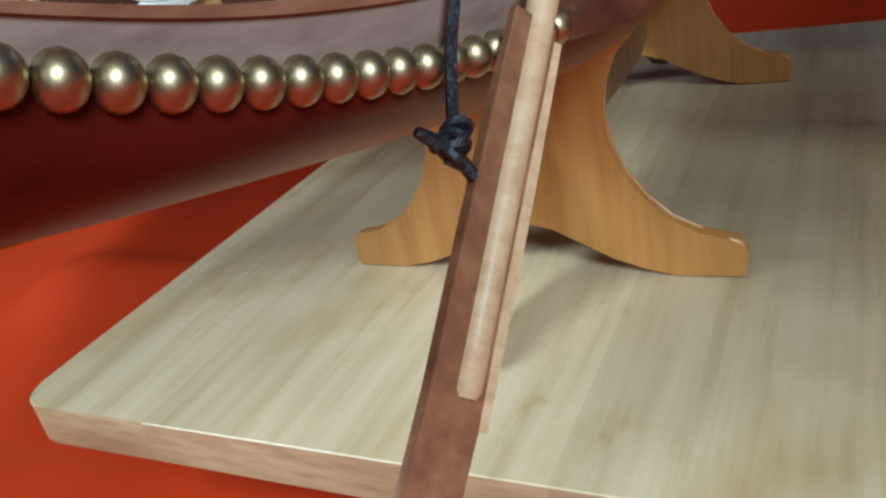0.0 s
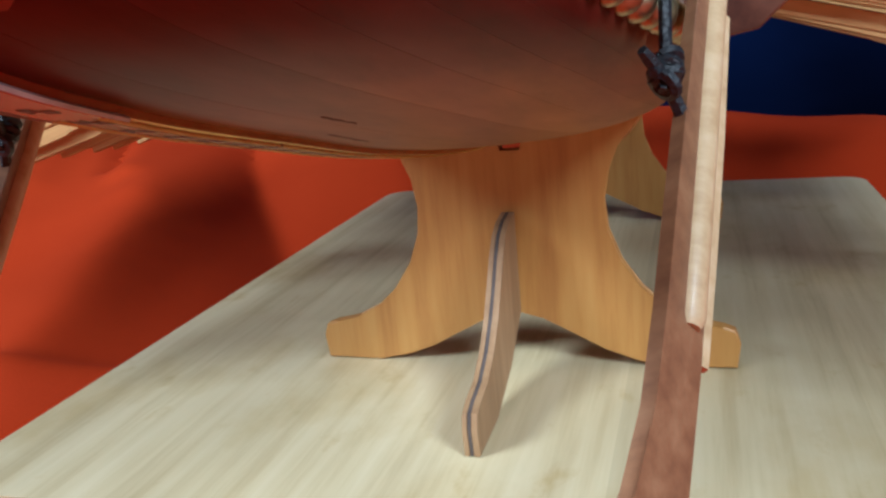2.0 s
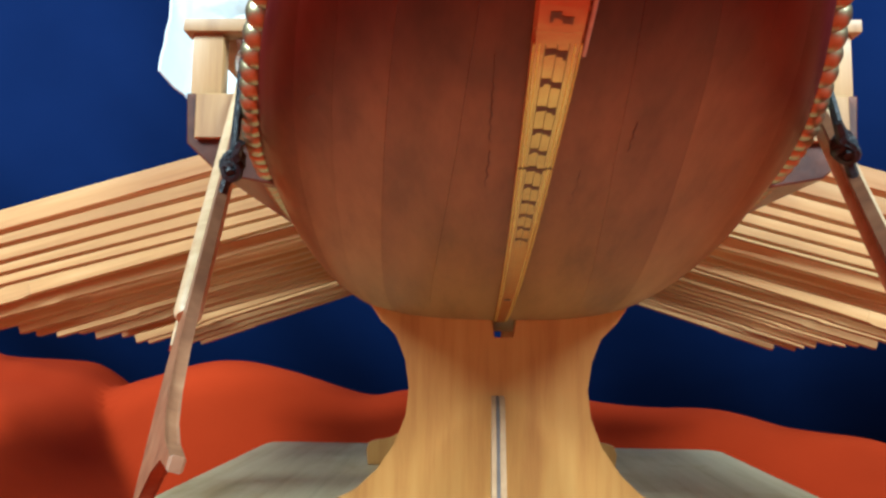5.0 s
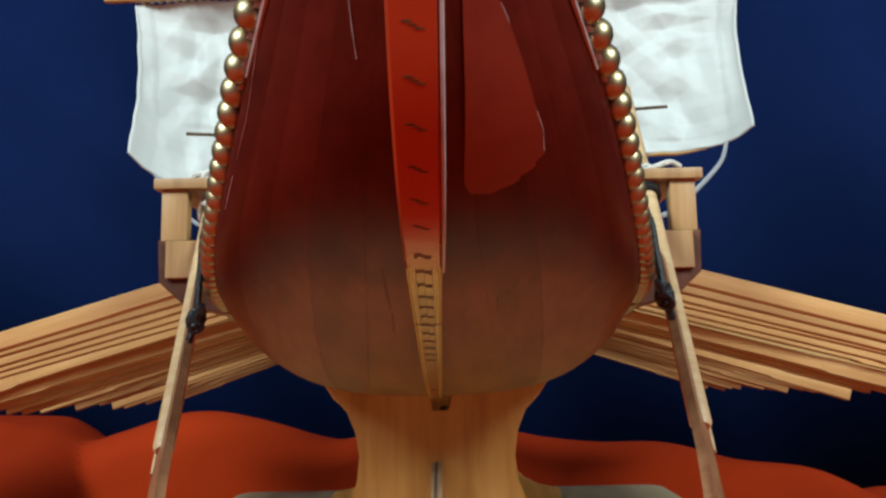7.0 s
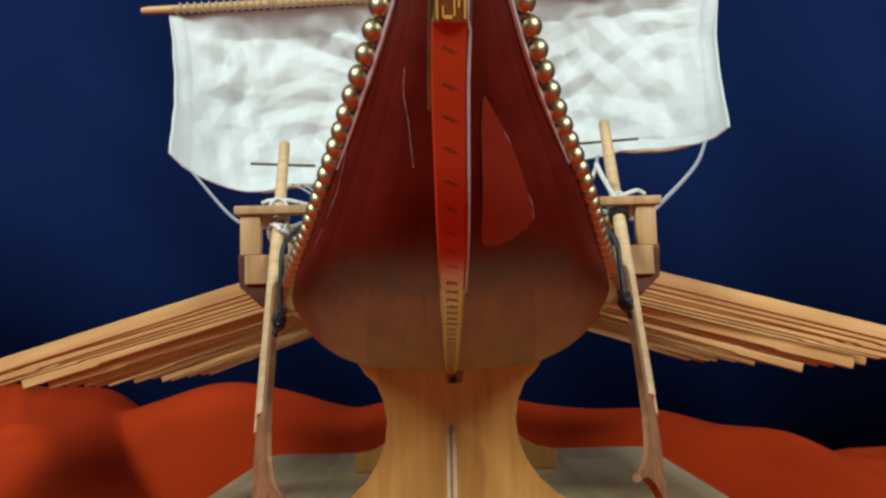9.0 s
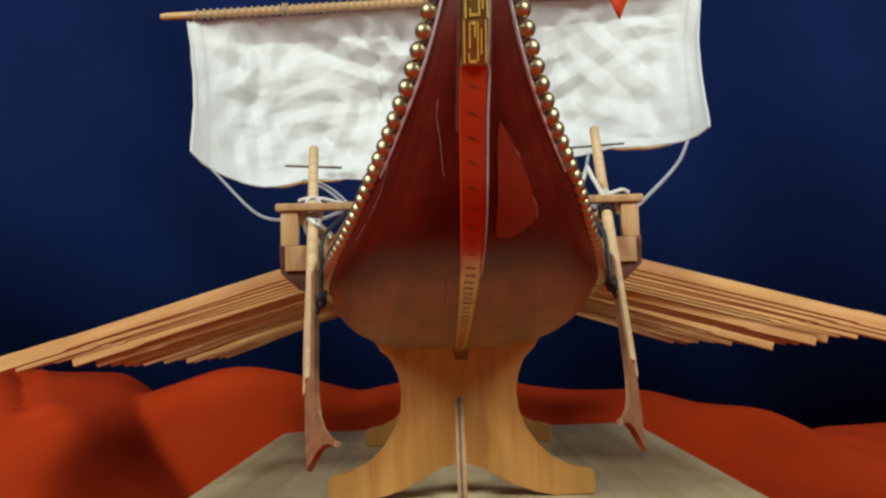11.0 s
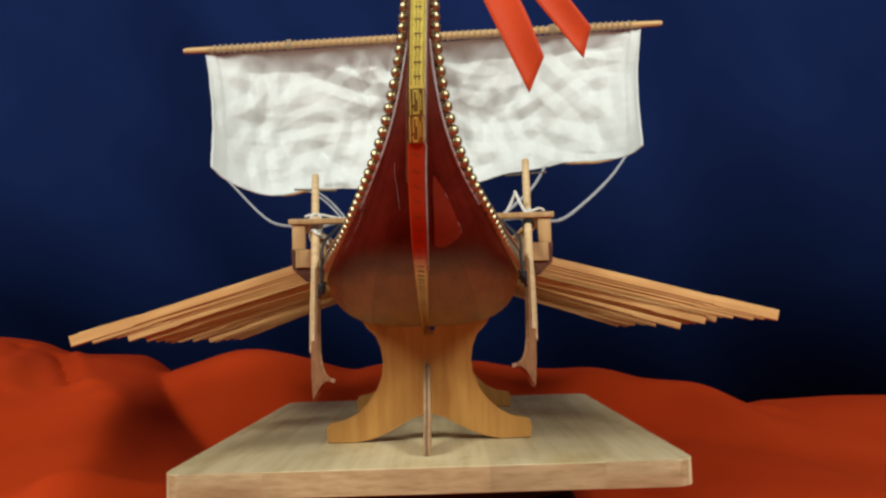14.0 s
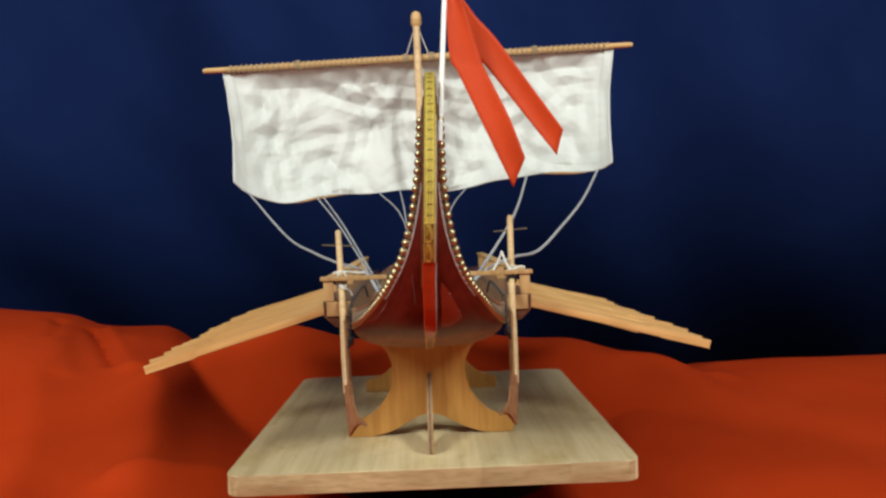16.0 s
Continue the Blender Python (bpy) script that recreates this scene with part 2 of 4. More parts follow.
def ease(keys, s):
    """Catmull-Rom through rows of values with s as first entry."""
    k = 0
    while k < len(keys) - 2 and s > keys[k + 1][0]:
        k += 1
    a, b = keys[k], keys[k + 1]
    p, q = keys[max(k - 1, 0)], keys[min(k + 2, len(keys) - 1)]
    f = (s - a[0]) / (b[0] - a[0])
    out = []
    for n in range(1, len(a)):
        ma = (b[n] - p[n]) / (b[0] - p[0]) * (b[0] - a[0])
        mb = (q[n] - a[n]) / (q[0] - a[0]) * (b[0] - a[0])
        f2, f3 = f * f, f * f * f
        out.append((2 * f3 - 3 * f2 + 1) * a[n] + (f3 - 2 * f2 + f) * ma + (3 * f2 - 2 * f3) * b[n] + (f3 - f2) * mb)
    return out


def curve_points(points, per=8):
    keys = [(k, *p) for k, p in enumerate(points)]
    n = (len(points) - 1) * per
    return [Vector(ease(keys, k / per)) for k in range(n + 1)]


def tube(points, radius, sides=8, bm=None):
    """A round bar along points; radius is a number or one number a point."""
    bm = bm or bmesh.new()
    pts = [Vector(p) for p in points]
    radii = [radius] * len(pts) if isinstance(radius, (int, float)) else list(radius)
    side = None
    rings = []
    for k, p in enumerate(pts):
        d = (pts[min(k + 1, len(pts) - 1)] - pts[max(k - 1, 0)]).normalized()
        if side is None:
            side = d.orthogonal().normalized()
        side = (side - d * side.dot(d)).normalized()
        up = d.cross(side)
        rings.append([bm.verts.new(p + (side * math.cos(a) + up * math.sin(a)) * radii[k]) for a in (2 * math.pi * j / sides for j in range(sides))])
    for a, b in zip(rings, rings[1:]):
        for j in range(sides):
            bm.faces.new((a[j], a[(j + 1) % sides], b[(j + 1) % sides], b[j]))
    bm.faces.new(rings[0][::-1])
    bm.faces.new(rings[-1])
    return bm


def box(x0, x1, y0, y1, z0, z1, bevel=0.0006, bm=None, seg=2):
    own = bmesh.new()
    bmesh.ops.create_cube(own, size=1)
    for v in own.verts:
        v.co = Vector((x0 + (x1 - x0) * (v.co.x + 0.5), y0 + (y1 - y0) * (v.co.y + 0.5), z0 + (z1 - z0) * (v.co.z + 0.5)))
    if bevel:
        bmesh.ops.bevel(own, geom=own.edges[:], offset=bevel, segments=seg, affect="EDGES", profile=0.6)
    if bm is None:
        return own
    me = bpy.data.meshes.new("tmp")
    own.to_mesh(me)
    own.free()
    bm.from_mesh(me)
    bpy.data.meshes.remove(me)
    return bm


def plate(outline, depth, place, bevel=0.0006, joints=()):
    """A board cut to an outline of (u, v); place maps (u, v, w) to the world, w from 0 to depth."""
    bm = bmesh.new()
    low = [bm.verts.new((u, v, 0)) for u, v in outline]
    top = [bm.verts.new((u, v, depth)) for u, v in outline]
    n = len(outline)
    bm.faces.new(low[::-1])
    bm.faces.new(top)
    for k in range(n):
        bm.faces.new((low[k], low[(k + 1) % n], top[(k + 1) % n], top[k]))
    if bevel:
        rim = [e for e in bm.edges if abs(e.verts[0].co.z - e.verts[1].co.z) < 1e-9
               and not any(abs(v.co.x - j) < 1e-6 for j in joints for v in e.verts[:1] if abs(e.verts[0].co.x - e.verts[1].co.x) < 1e-6)]
        bmesh.ops.bevel(bm, geom=rim, offset=bevel, segments=1, affect="EDGES")
    bmesh.ops.triangulate(bm, faces=[f for f in bm.faces if len(f.verts) > 4])
    for v in bm.verts:
        v.co = Vector(place(*v.co))
    return bm


# ---- room ----
def shell(name, x0, x1, y0, y1, z0, z1, material):
    return tagged(part(name, box(x0, x1, y0, y1, z0, z1, 0), material, None, smooth=False), kind="structure")


FLOOR_Z = -0.85
shell("floor", -2.2, 2.2, -2.6, 2.5, FLOOR_Z - 0.1, FLOOR_Z, FLOORING)
shell("ceiling", -2.2, 2.2, -2.6, 2.5, 1.75, 1.85, PLASTER)
shell("wall_north", -2.2, 2.2, 2.4, 2.5, FLOOR_Z, 1.75, PLASTER)
shell("wall_south", -2.2, 2.2, -2.6, -2.5, FLOOR_Z, 1.75, PLASTER)
shell("wall_west", -2.3, -2.2, -2.6, 2.5, FLOOR_Z, 1.75, PLASTER)
shell("wall_east", 2.2, 2.3, -2.6, 2.5, FLOOR_Z, 1.75, PLASTER)

TABLE_Z = -0.075
table = thing("table", "dark table hidden under a draped orange cloth", "table", (0, 0, FLOOR_Z))


def table_part(name, x0, x1, y0, y1, z0, z1):
    bm = box(x0, x1, y0, y1, z0 - FLOOR_Z, z1 - FLOOR_Z, 0.004)
    part(name, bm, FLOORING, table)


table_part("tabletop", -1.15, 1.15, -1.0, 0.70, TABLE_Z - 0.045, TABLE_Z - 0.012)
for sx in (-1, 1):
    for y in (-0.9, 0.60):
        table_part("leg", sx * 1.05 - 0.03, sx * 1.05 + 0.03, y - 0.03, y + 0.03, FLOOR_Z, TABLE_Z - 0.045)


def backdrop_sheet():
    bm = bmesh.new()
    nx, nz = 150, 40
    grid = []
    for i in range(nx + 1):
        x = -2.1 + 4.2 * i / nx
        col = []
        for k in range(nz + 1):
            z = -0.45 + 2.0 * k / nz
            q = 7.0 * (x + 0.45 * (z - 0.6) * (0.4 + 0.5 * x))
            # The lower part is bent back, a shape added to darken it.
            shade_lean = max(0.0, 0.58 - 0.06 * max(-1, min(1, x)) - z)
            y = 1.0 + 1.10 * shade_lean * shade_lean * (1 + 0.2 * max(-1, min(1, x)))
            y += 0.042 * math.sin(q) + 0.036 * math.sin(1.9 * q + 1.1 + 3.5 * z) + 0.07 * noise.noise((x * 1.8 + 0.8 * z, z * 1.3, 3.0)) + 0.036 * noise.noise((x * 4 + 3.0 * z, z * 2.0, 7.0))
            col.append(bm.verts.new((x, y, z)))
        grid.append(col)
    for a, b in zip(grid, grid[1:]):
        for k in range(nz):
            bm.faces.new((a[k], b[k], b[k + 1], a[k + 1]))
    return bm


backdrop = part("backdrop", backdrop_sheet(), NAVY, None)
backdrop.modifiers.new("cloth", "SOLIDIFY").thickness = 0.002
tagged(backdrop, "navy blue fabric backdrop hanging in soft folds", "backdrop", kind="structure")

# crest heights of the orange cloth behind the board, by x
CREST = [(-1.3, 0.04), (-0.55, 0.03), (-0.42, 0.018), (-0.358, 0.024), (-0.326, 0.034), (-0.276, 0.048), (-0.233, 0.052), (-0.191, 0.044), (-0.163, 0.036), (-0.135, 0.027), (-0.107, 0.021), (-0.078, 0.026),
         (-0.04, 0.030), (0.056, 0.027), (0.098, 0.020), (0.147, 0.017), (0.205, 0.018), (0.262, 0.004), (0.319, -0.008), (0.38, -0.035), (0.45, -0.055), (0.54, -0.060), (1.3, -0.060)]
MOUND = [(-1.3, 0.09), (-0.65, 0.082), (-0.572, 0.076), (-0.535, 0.067), (-0.499, 0.055), (-0.426, 0.049), (-0.39, 0.040), (-0.365, 0.023), (-0.33, -0.010), (-0.28, -0.048), (-0.23, -0.062), (1.3, -0.062)]
RIDGE = [(-1.3, -0.062), (0.17, -0.062), (0.219, -0.045), (0.287, -0.036), (0.36, -0.034), (0.413, -0.036), (0.454, -0.036), (0.536, -0.033), (0.7, -0.036), (1.3, -0.04)]
BASE = -0.062
# single folds: from, to, half width, height
FOLDS = [(-0.484, 0.53, -0.390, 0.36, 0.0075, -0.010), (-0.462, 0.53, -0.366, 0.34, 0.013, 0.007), (-0.525, 0.50, -0.430, 0.31, 0.016, 0.004), (-0.415, 0.50, -0.330, 0.30, 0.016, 0.004), (-0.535, 0.54, -0.500, 0.44, 0.007, -0.006), (-0.20, 0.125, -0.28, 0.075, 0.018, 0.012), (0.26, 0.44, 0.40, 0.47, 0.026, 0.006)]


def cloth_height(x, y):
    def ridge(keys, y0, near, far):
        h = ease(keys, x)[0] - BASE
        w = near if y < y0 else far
        return h * math.exp(-((y - y0) / w) ** 2)

    a = ridge(CREST, 0.56 - 0.5 * min(0.25, max(0.0, x - 0.10)), 0.16, 0.14)
    shift = 0.24 * max(0.0, 0.58 - y)
    h = ease(MOUND, max(-1.3, x - shift))[0] - BASE
    b = h * math.exp(-(((y - 0.58) / (0.46 if y < 0.58 else 0.16)) ** 2))
    c = ridge(RIDGE, min(0.56, max(0.33, 0.35 + 0.95 * (x - 0.22))), 0.22, 0.10)
    z = BASE + max(a, b, c)
    outside = min(1.0, max(0.0, (max(-0.17 - x, x - 0.18, -0.06 - y, y - 0.39)) / 0.10))
    calm = 1 - 0.88 * math.exp(-((y - 0.52) / 0.17) ** 2)
    fold = 0.012 * noise.noise((x * 5 + y * 3.0, y * 2.6 - x * 2, 1.0)) + 0.0015 * noise.noise((x * 12 + y * 8, y * 5 - x * 6, 5.0))
    crease = 0.003 * abs(noise.noise((x * 7 - y * 3, y * 5, 9.0)))
    left = min(1.0, max(0.0, (-0.20 - x) / 0.10))
    q = math.sin(26 * (x + 0.30 * y) + 2.2 * noise.noise((x * 2, y * 3, 4.0)))
    fold += left * 0.016 * (1 - math.sqrt(q * q + 0.03))
    for x0, y0, x1, y1, w, h in FOLDS:
        f = min(1.0, max(0.0, ((x - x0) * (x1 - x0) + (y - y0) * (y1 - y0)) / ((x1 - x0) ** 2 + (y1 - y0) ** 2)))
        dd = (x - x0 - f * (x1 - x0)) ** 2 + (y - y0 - f * (y1 - y0)) ** 2
        z += h * math.exp(-dd / w ** 2)
    fall = max(0.0, y - 0.70)
    return z + outside * calm * (fold + crease) - 1.6 * fall * fall / (fall + 0.03)


def cloth_sheet():
    bm = bmesh.new()
    nx, ny = 340, 260
    grid = []
    for i in range(nx + 1):
        x = -1.25 + 2.5 * i / nx
        col = []
        for k in range(ny + 1):
            y = -0.99 + 2.01 * k / ny
            col.append(bm.verts.new((x, y, cloth_height(x, y))))
        grid.append(col)
    for a, b in zip(grid, grid[1:]):
        for k in range(ny):
            bm.faces.new((a[k], b[k], b[k + 1], a[k + 1]))
    return bm


table_cloth = part("table_cloth", cloth_sheet(), ORANGE, None)
table_cloth.modifiers.new("cloth", "SOLIDIFY").thickness = 0.0015
tagged(table_cloth, "bright orange fabric heaped in soft folds on the table", "cloth")

# ---- display board ----
BX0, BX1, BY0, BY1, BT = -0.157, 0.164, -0.038, 0.374, 0.016
riser = thing("turntable", "black round turntable under the pine board", "turntable", (0.012, 0.150, TABLE_Z))
part("foot_disc", tube([(0, 0, -0.004), (0, 0, 0.004), (0, 0, 0.016), (0, 0, 0.019)], [0.098, 0.105, 0.105, 0.100], 64), DARK, riser)
part("top_disc", tube([(0, 0, 0.0188), (0, 0, 0.030), (0, 0, 0.034), (0, 0, 0.056), (0, 0, -BT - TABLE_Z)], [0.060, 0.060, 0.113, 0.116, 0.113], 64), DARK, riser)

base = thing("display_board", "pale pine board glued from strips with rounded corners", "board", (0, 0, 0))


def board_strip(x0, x1):
    r = 0.013

    def inset(x):
        d = min(x - BX0, BX1 - x)
        return 0.0 if d >= r else r - math.sqrt(max(0.0, r * r - (r - d) ** 2))

    xs = sorted({x0, x1, *[min(max(BX0 + r * (1 - math.cos(a * math.pi / 16)), x0), x1) for a in range(9)],
                 *[min(max(BX1 - r * (1 - math.cos(a * math.pi / 16)), x0), x1) for a in range(9)]})
    front = [(x, BY0 + inset(x)) for x in xs]
    back = [(x, BY1 - inset(x)) for x in reversed(xs)]
    inner = [x for x in (x0, x1) if BX0 + r < x < BX1 - r]
    return plate(front + back, BT, lambda u, v, w: (u, v, w - BT), 0.0004, inner)


STRIPS = [BX0, -0.096, -0.061, 0.007, 0.0405, 0.110, BX1]
for a, b in zip(STRIPS, STRIPS[1:]):
    strip = part("plank", board_strip(a, b), BOARD, base)
    strip.data.materials.append(BOARD_END)
    for f in strip.data.polygons:
        if abs(f.normal.y) > 0.75:
            f.material_index = 1

# ---- stand ----
stand = thing("ship_stand", "golden plywood cradle of crossed curved plates", "stand", (0, 0, 0))
HALF = [(0.047, 0.0882), (0.0425, 0.0815), (0.0365, 0.0765), (0.0330, 0.068), (0.0315, 0.058), (0.0325, 0.048), (0.0365, 0.0375), (0.0430, 0.028), (0.0510, 0.0205),
        (0.0600, 0.0160), (0.0690, 0.0150), (0.0730, 0.0135), (0.0745, 0.0090), (0.0735, 0.0004), (0.0520, 0.0004), (0.0410, 0.0022), (0.0310, 0.0062), (0.0200, 0.0120), (0.0100, 0.0172), (0.0, 0.0205)]


def profile(shift, top):
    right = [(u + shift, v) for u, v in HALF]
    left = [(-u + shift, v) for u, v in reversed(HALF[:-1])]
    bed = [(0.040, 0.0030), (0.030, 0.0013), (0.015, 0.0003), (0.004, 0.0), (0.004, -0.0075)]
    seat = [(-u + shift + (0.002 if u < 0.01 else 0), top + h) for u, h in bed] + [(u + shift + (0.002 if u < 0.01 else 0), top + h) for u, h in reversed(bed)]
    return right + left + seat


PLATE = 0.005
FIN = 0.0046
for y in (0.066, 0.268):
    part("cross_plate", plate(profile(0.002, 0.0832), PLATE, lambda u, v, w: (u, y + w, v)), STAND, stand)
# the plate along the keel, with a foot towards each end
spine = [(y, z) for y, z in [(0.000, 0.0004), (-0.001, 0.009), (0.0005, 0.0135), (0.005, 0.0150), (0.014, 0.0165), (0.024, 0.022), (0.032, 0.0295), (0.039, 0.038), (0.0445, 0.046), (0.0500, 0.0515), (0.057, 0.0545),
                             (0.0655, 0.0555), (0.0655, 0.020), (0.045, 0.008), (0.022, 0.0006)]]
mirror_spine = [(0.339 - u, v) for u, v in reversed(spine)]
middle = [(0.0715, 0.068), (0.2675, 0.068), (0.2675, 0.030), (0.25, 0.024), (0.09, 0.024), (0.0715, 0.030)]
PLIES = [(0.0, 0.0015, SPINE, 0.0, "outer_ply"), (0.0015, 0.0027, CORE, 0.0003, "core_ply"), (0.0027, FIN, SPINE, 0.0, "outer_ply")]
for outline in (spine, middle, mirror_spine):
    fin = None
    for w0, w1, wood_kind, back, name in PLIES:
        ply = plate(outline, w1 - w0, lambda u, v, w: (0.002 - FIN / 2 + w0 + w, u + (back if u < 0.17 else -back) * (outline is not middle), v), 0.0002)
        if fin is None:
            fin = part("keel_plate", ply, wood_kind, stand, "upright plywood plate under the keel")
        else:
            part(name, ply, wood_kind, fin, "dark glue core of the plywood" if wood_kind is CORE else "")

# ---- hull ----
# s, keel y, keel z, sheer half breadth, sheer y, sheer z, fullness
LINES = [(0, -0.174, 0.258, 0.0046, -0.168, 0.258, 1.3), (1, -0.185, 0.240, 0.0052, -0.177, 0.240, 1.3), (2, -0.1915, 0.217, 0.0064, -0.183, 0.215, 1.3),
         (3, -0.1930, 0.195, 0.0090, -0.185, 0.195, 1.35), (4, -0.191, 0.178, 0.0128, -0.183, 0.178, 1.4), (5, -0.1855, 0.163, 0.0181, -0.176, 0.163, 1.5),
         (6, -0.177, 0.1475, 0.0253, -0.162, 0.150, 1.6), (7, -0.167, 0.1325, 0.0338, -0.142, 0.1384, 1.66), (8, -0.151, 0.1210, 0.0418, -0.117, 0.1281, 1.72),
         (9, -0.128, 0.1133, 0.0490, -0.092, 0.1209, 1.80), (10, -0.096, 0.1058, 0.0545, -0.068, 0.1164, 1.94), (11, -0.055, 0.0970, 0.0578, -0.039, 0.1133, 2.22),
         (12, 0.0, 0.0882, 0.0605, 0.0, 0.1113, 2.62), (13, 0.06, 0.0828, 0.0622, 0.06, 0.1109, 2.85), (14, 0.15, 0.0812, 0.0630, 0.15, 0.1120, 2.85),
         (15, 0.28, 0.0808, 0.0600, 0.28, 0.1145, 2.7), (16, 0.38, 0.0850, 0.0490, 0.38, 0.1210, 2.3), (17, 0.45, 0.0930, 0.0300, 0.45, 0.1300, 1.9),
         (18, 0.50, 0.1060, 0.0090, 0.50, 0.1450, 1.5), (19, 0.515, 0.1300, 0.0045, 0.515, 0.1650, 1.3)]
LAST = 19
CX = 0.0022
ASKEW = Matrix.Translation((CX, 0.066, 0)) @ pose(0, 0, 0, 0, 0, 0.95) @ Matrix.Translation((-CX, -0.066, 0))


def hull_point(s, a, inset=0.0):
    """The hull's skin at station s, from the keel (a = 0) to the sheer (a = 1), on the +x side."""
    ky, kz, w, sy, sz, n = ease(LINES, s)
    t = a * math.pi / 2
    f = max(0.0, math.sin(t)) ** (2 / n)
    g = 1 - max(0.0, math.cos(t)) ** (2 / n)
    return Vector((max(0.0, w * f - inset * f), ky + (sy - ky) * g + inset * 0.25 * (1 - g), kz + (sz - kz) * g + inset * (1 - g)))


def mid_x(z):
    """The centre line leans a little to +x up the stern."""
    return CX + 0.045 * max(0.0, z - 0.155)


def mirrored(p, side):
    lean = 1.0 if side > 0 else 1.0 - 0.055 * min(1.0, max(0.0, (p.z - 0.122) / 0.016))
    return Vector((mid_x(p.z) + side * p.x * lean, p.y, p.z))


def normal_at(s, a):
    e = 0.02
    du = hull_point(min(LAST, s + e), a) - hull_point(max(0, s - e), a)
    dv = hull_point(s, min(1, a + e)) - hull_point(s, max(0, a - e))
    n = du.cross(dv)
    if n.length < 1e-12:
        return Vector((1, 0, 0))
    n.normalize()
    return n if n.x >= 0 else -n


STATIONS = [LAST * k / 114 for k in range(115)]


def strake(a0, a1, side, thick=0.0016):
    bm = bmesh.new()
    rows = 5
    gap = 0.0003
    rings = []
    for s in STATIONS:
        outer, inner = [], []
        for k in range(rows + 1):
            a = a0 + gap + (a1 - a0 - 2 * gap) * k / rows
            p = hull_point(s, a)
            q = hull_point(s, a, thick)
            edge = 0.00006 if k in (0, rows) else 0.0
            p = p - normal_at(s, a) * edge
            outer.append(bm.verts.new(mirrored(p, side)))
            inner.append(bm.verts.new(mirrored(q, side)))
        rings.append(outer + inner[::-1])
    m = len(rings[0])
    for r0, r1 in zip(rings, rings[1:]):
        for k in range(m):
            bm.faces.new((r0[k], r0[(k + 1) % m], r1[(k + 1) % m], r1[k]))
    bm.faces.new(rings[0])
    bm.faces.new(rings[-1][::-1])
    return bm


ship = thing("model_ship", "ancient galley model with varnished mahogany hull and brass beads", "model ship", (0, 0, 0))
SEAMS = [0.0, 0.17, 0.33, 0.47, 0.60, 0.73, 0.86, 1.0]
hull = part("hull", box(CX - 0.001, CX + 0.001, 0.0, 0.40, 0.0865, 0.089, 0.0003), RIM, ship, "varnished reddish brown planked hull")
for side in (-1, 1):
    for a0, a1 in zip(SEAMS, SEAMS[1:]):
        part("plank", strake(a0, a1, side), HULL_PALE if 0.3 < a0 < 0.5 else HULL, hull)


# a brighter red patch and a few scratches in the varnish of the stern
PATCH_ROWS = [(5.7, 0.265, 0.285), (6.0, 0.23, 0.34), (6.4, 0.205, 0.385), (7.0, 0.178, 0.405), (7.4, 0.16, 0.40), (7.6, 0.152, 0.345), (7.78, 0.15, 0.27), (7.86, 0.165, 0.22)]


def red_patch():
    bm = bmesh.new()
    grid = []
    for k in range(45):
        f = 5.7 + 2.16 * k / 44
        lo, hi = ease(PATCH_ROWS, f)
        hi += 0.008 * math.sin(40 * f) * (f > 7.3)
        grid.append([bm.verts.new(mirrored(hull_point(f, lo + (hi - lo) * j / 6) + normal_at(f, lo + (hi - lo) * j / 6) * 0.00022, 1)) for j in range(7)])
    for a, b in zip(grid, grid[1:]):
        for j in range(6):
            bm.faces.new((a[j], a[j + 1], b[j + 1], b[j]))
    return bm


part("plank_patch", red_patch(), PATCH, hull, "brighter red varnished patch")
SCRATCHES = [(1, [(5.7, 0.28), (6.0, 0.335), (6.25, 0.375), (6.6, 0.385)]), (1, [(6.9, 0.40), (7.2, 0.415), (7.45, 0.40)]), (-1, [(5.3, 0.40), (5.6, 0.37), (6.0, 0.30), (6.7, 0.22)]),
             (-1, [(6.0, 0.80), (6.5, 0.74), (7.0, 0.70), (7.5, 0.71)]), (-1, [(7.6, 0.72), (8.1, 0.74)])]
for side, way in SCRATCHES:
    pts = []
    for (s0, a0), (s1, a1) in zip(way, way[1:]):
        pts += [mirrored(hull_point(s0 + (s1 - s0) * j / 6, a0 + (a1 - a0) * j / 6) + normal_at(s0, a0) * 0.0001, side) for j in range(6)]
    part("scratch", tube(pts, [0.00004 + 0.00009 * random.random() for _ in pts], 5), EDGING, hull)


CRACKS = [(-1, [(9.0, 0.125), (9.4, 0.115), (9.8, 0.105)]), (-1, [(9.9, 0.10), (10.3, 0.095)]), (1, [(9.6, 0.20), (9.9, 0.195)]), (-1, [(9.3, 0.52), (9.36, 0.55)]), (1, [(10.1, 0.10), (10.5, 0.09)])]
for side, way in CRACKS:
    pts = [mirrored(hull_point(u, a) + normal_at(u, a) * 0.00004, side) for (u0, a0), (u1, a1) in zip(way, way[1:]) for u, a in ((u0 + (u1 - u0) * j / 6, a0 + (a1 - a0) * j / 6 + 0.003 * math.sin(9 * j)) for j in range(7))]
    part("crack", tube(pts, [0.00003 + 0.00012 * random.random() for _ in pts], 5), ETCH, hull)


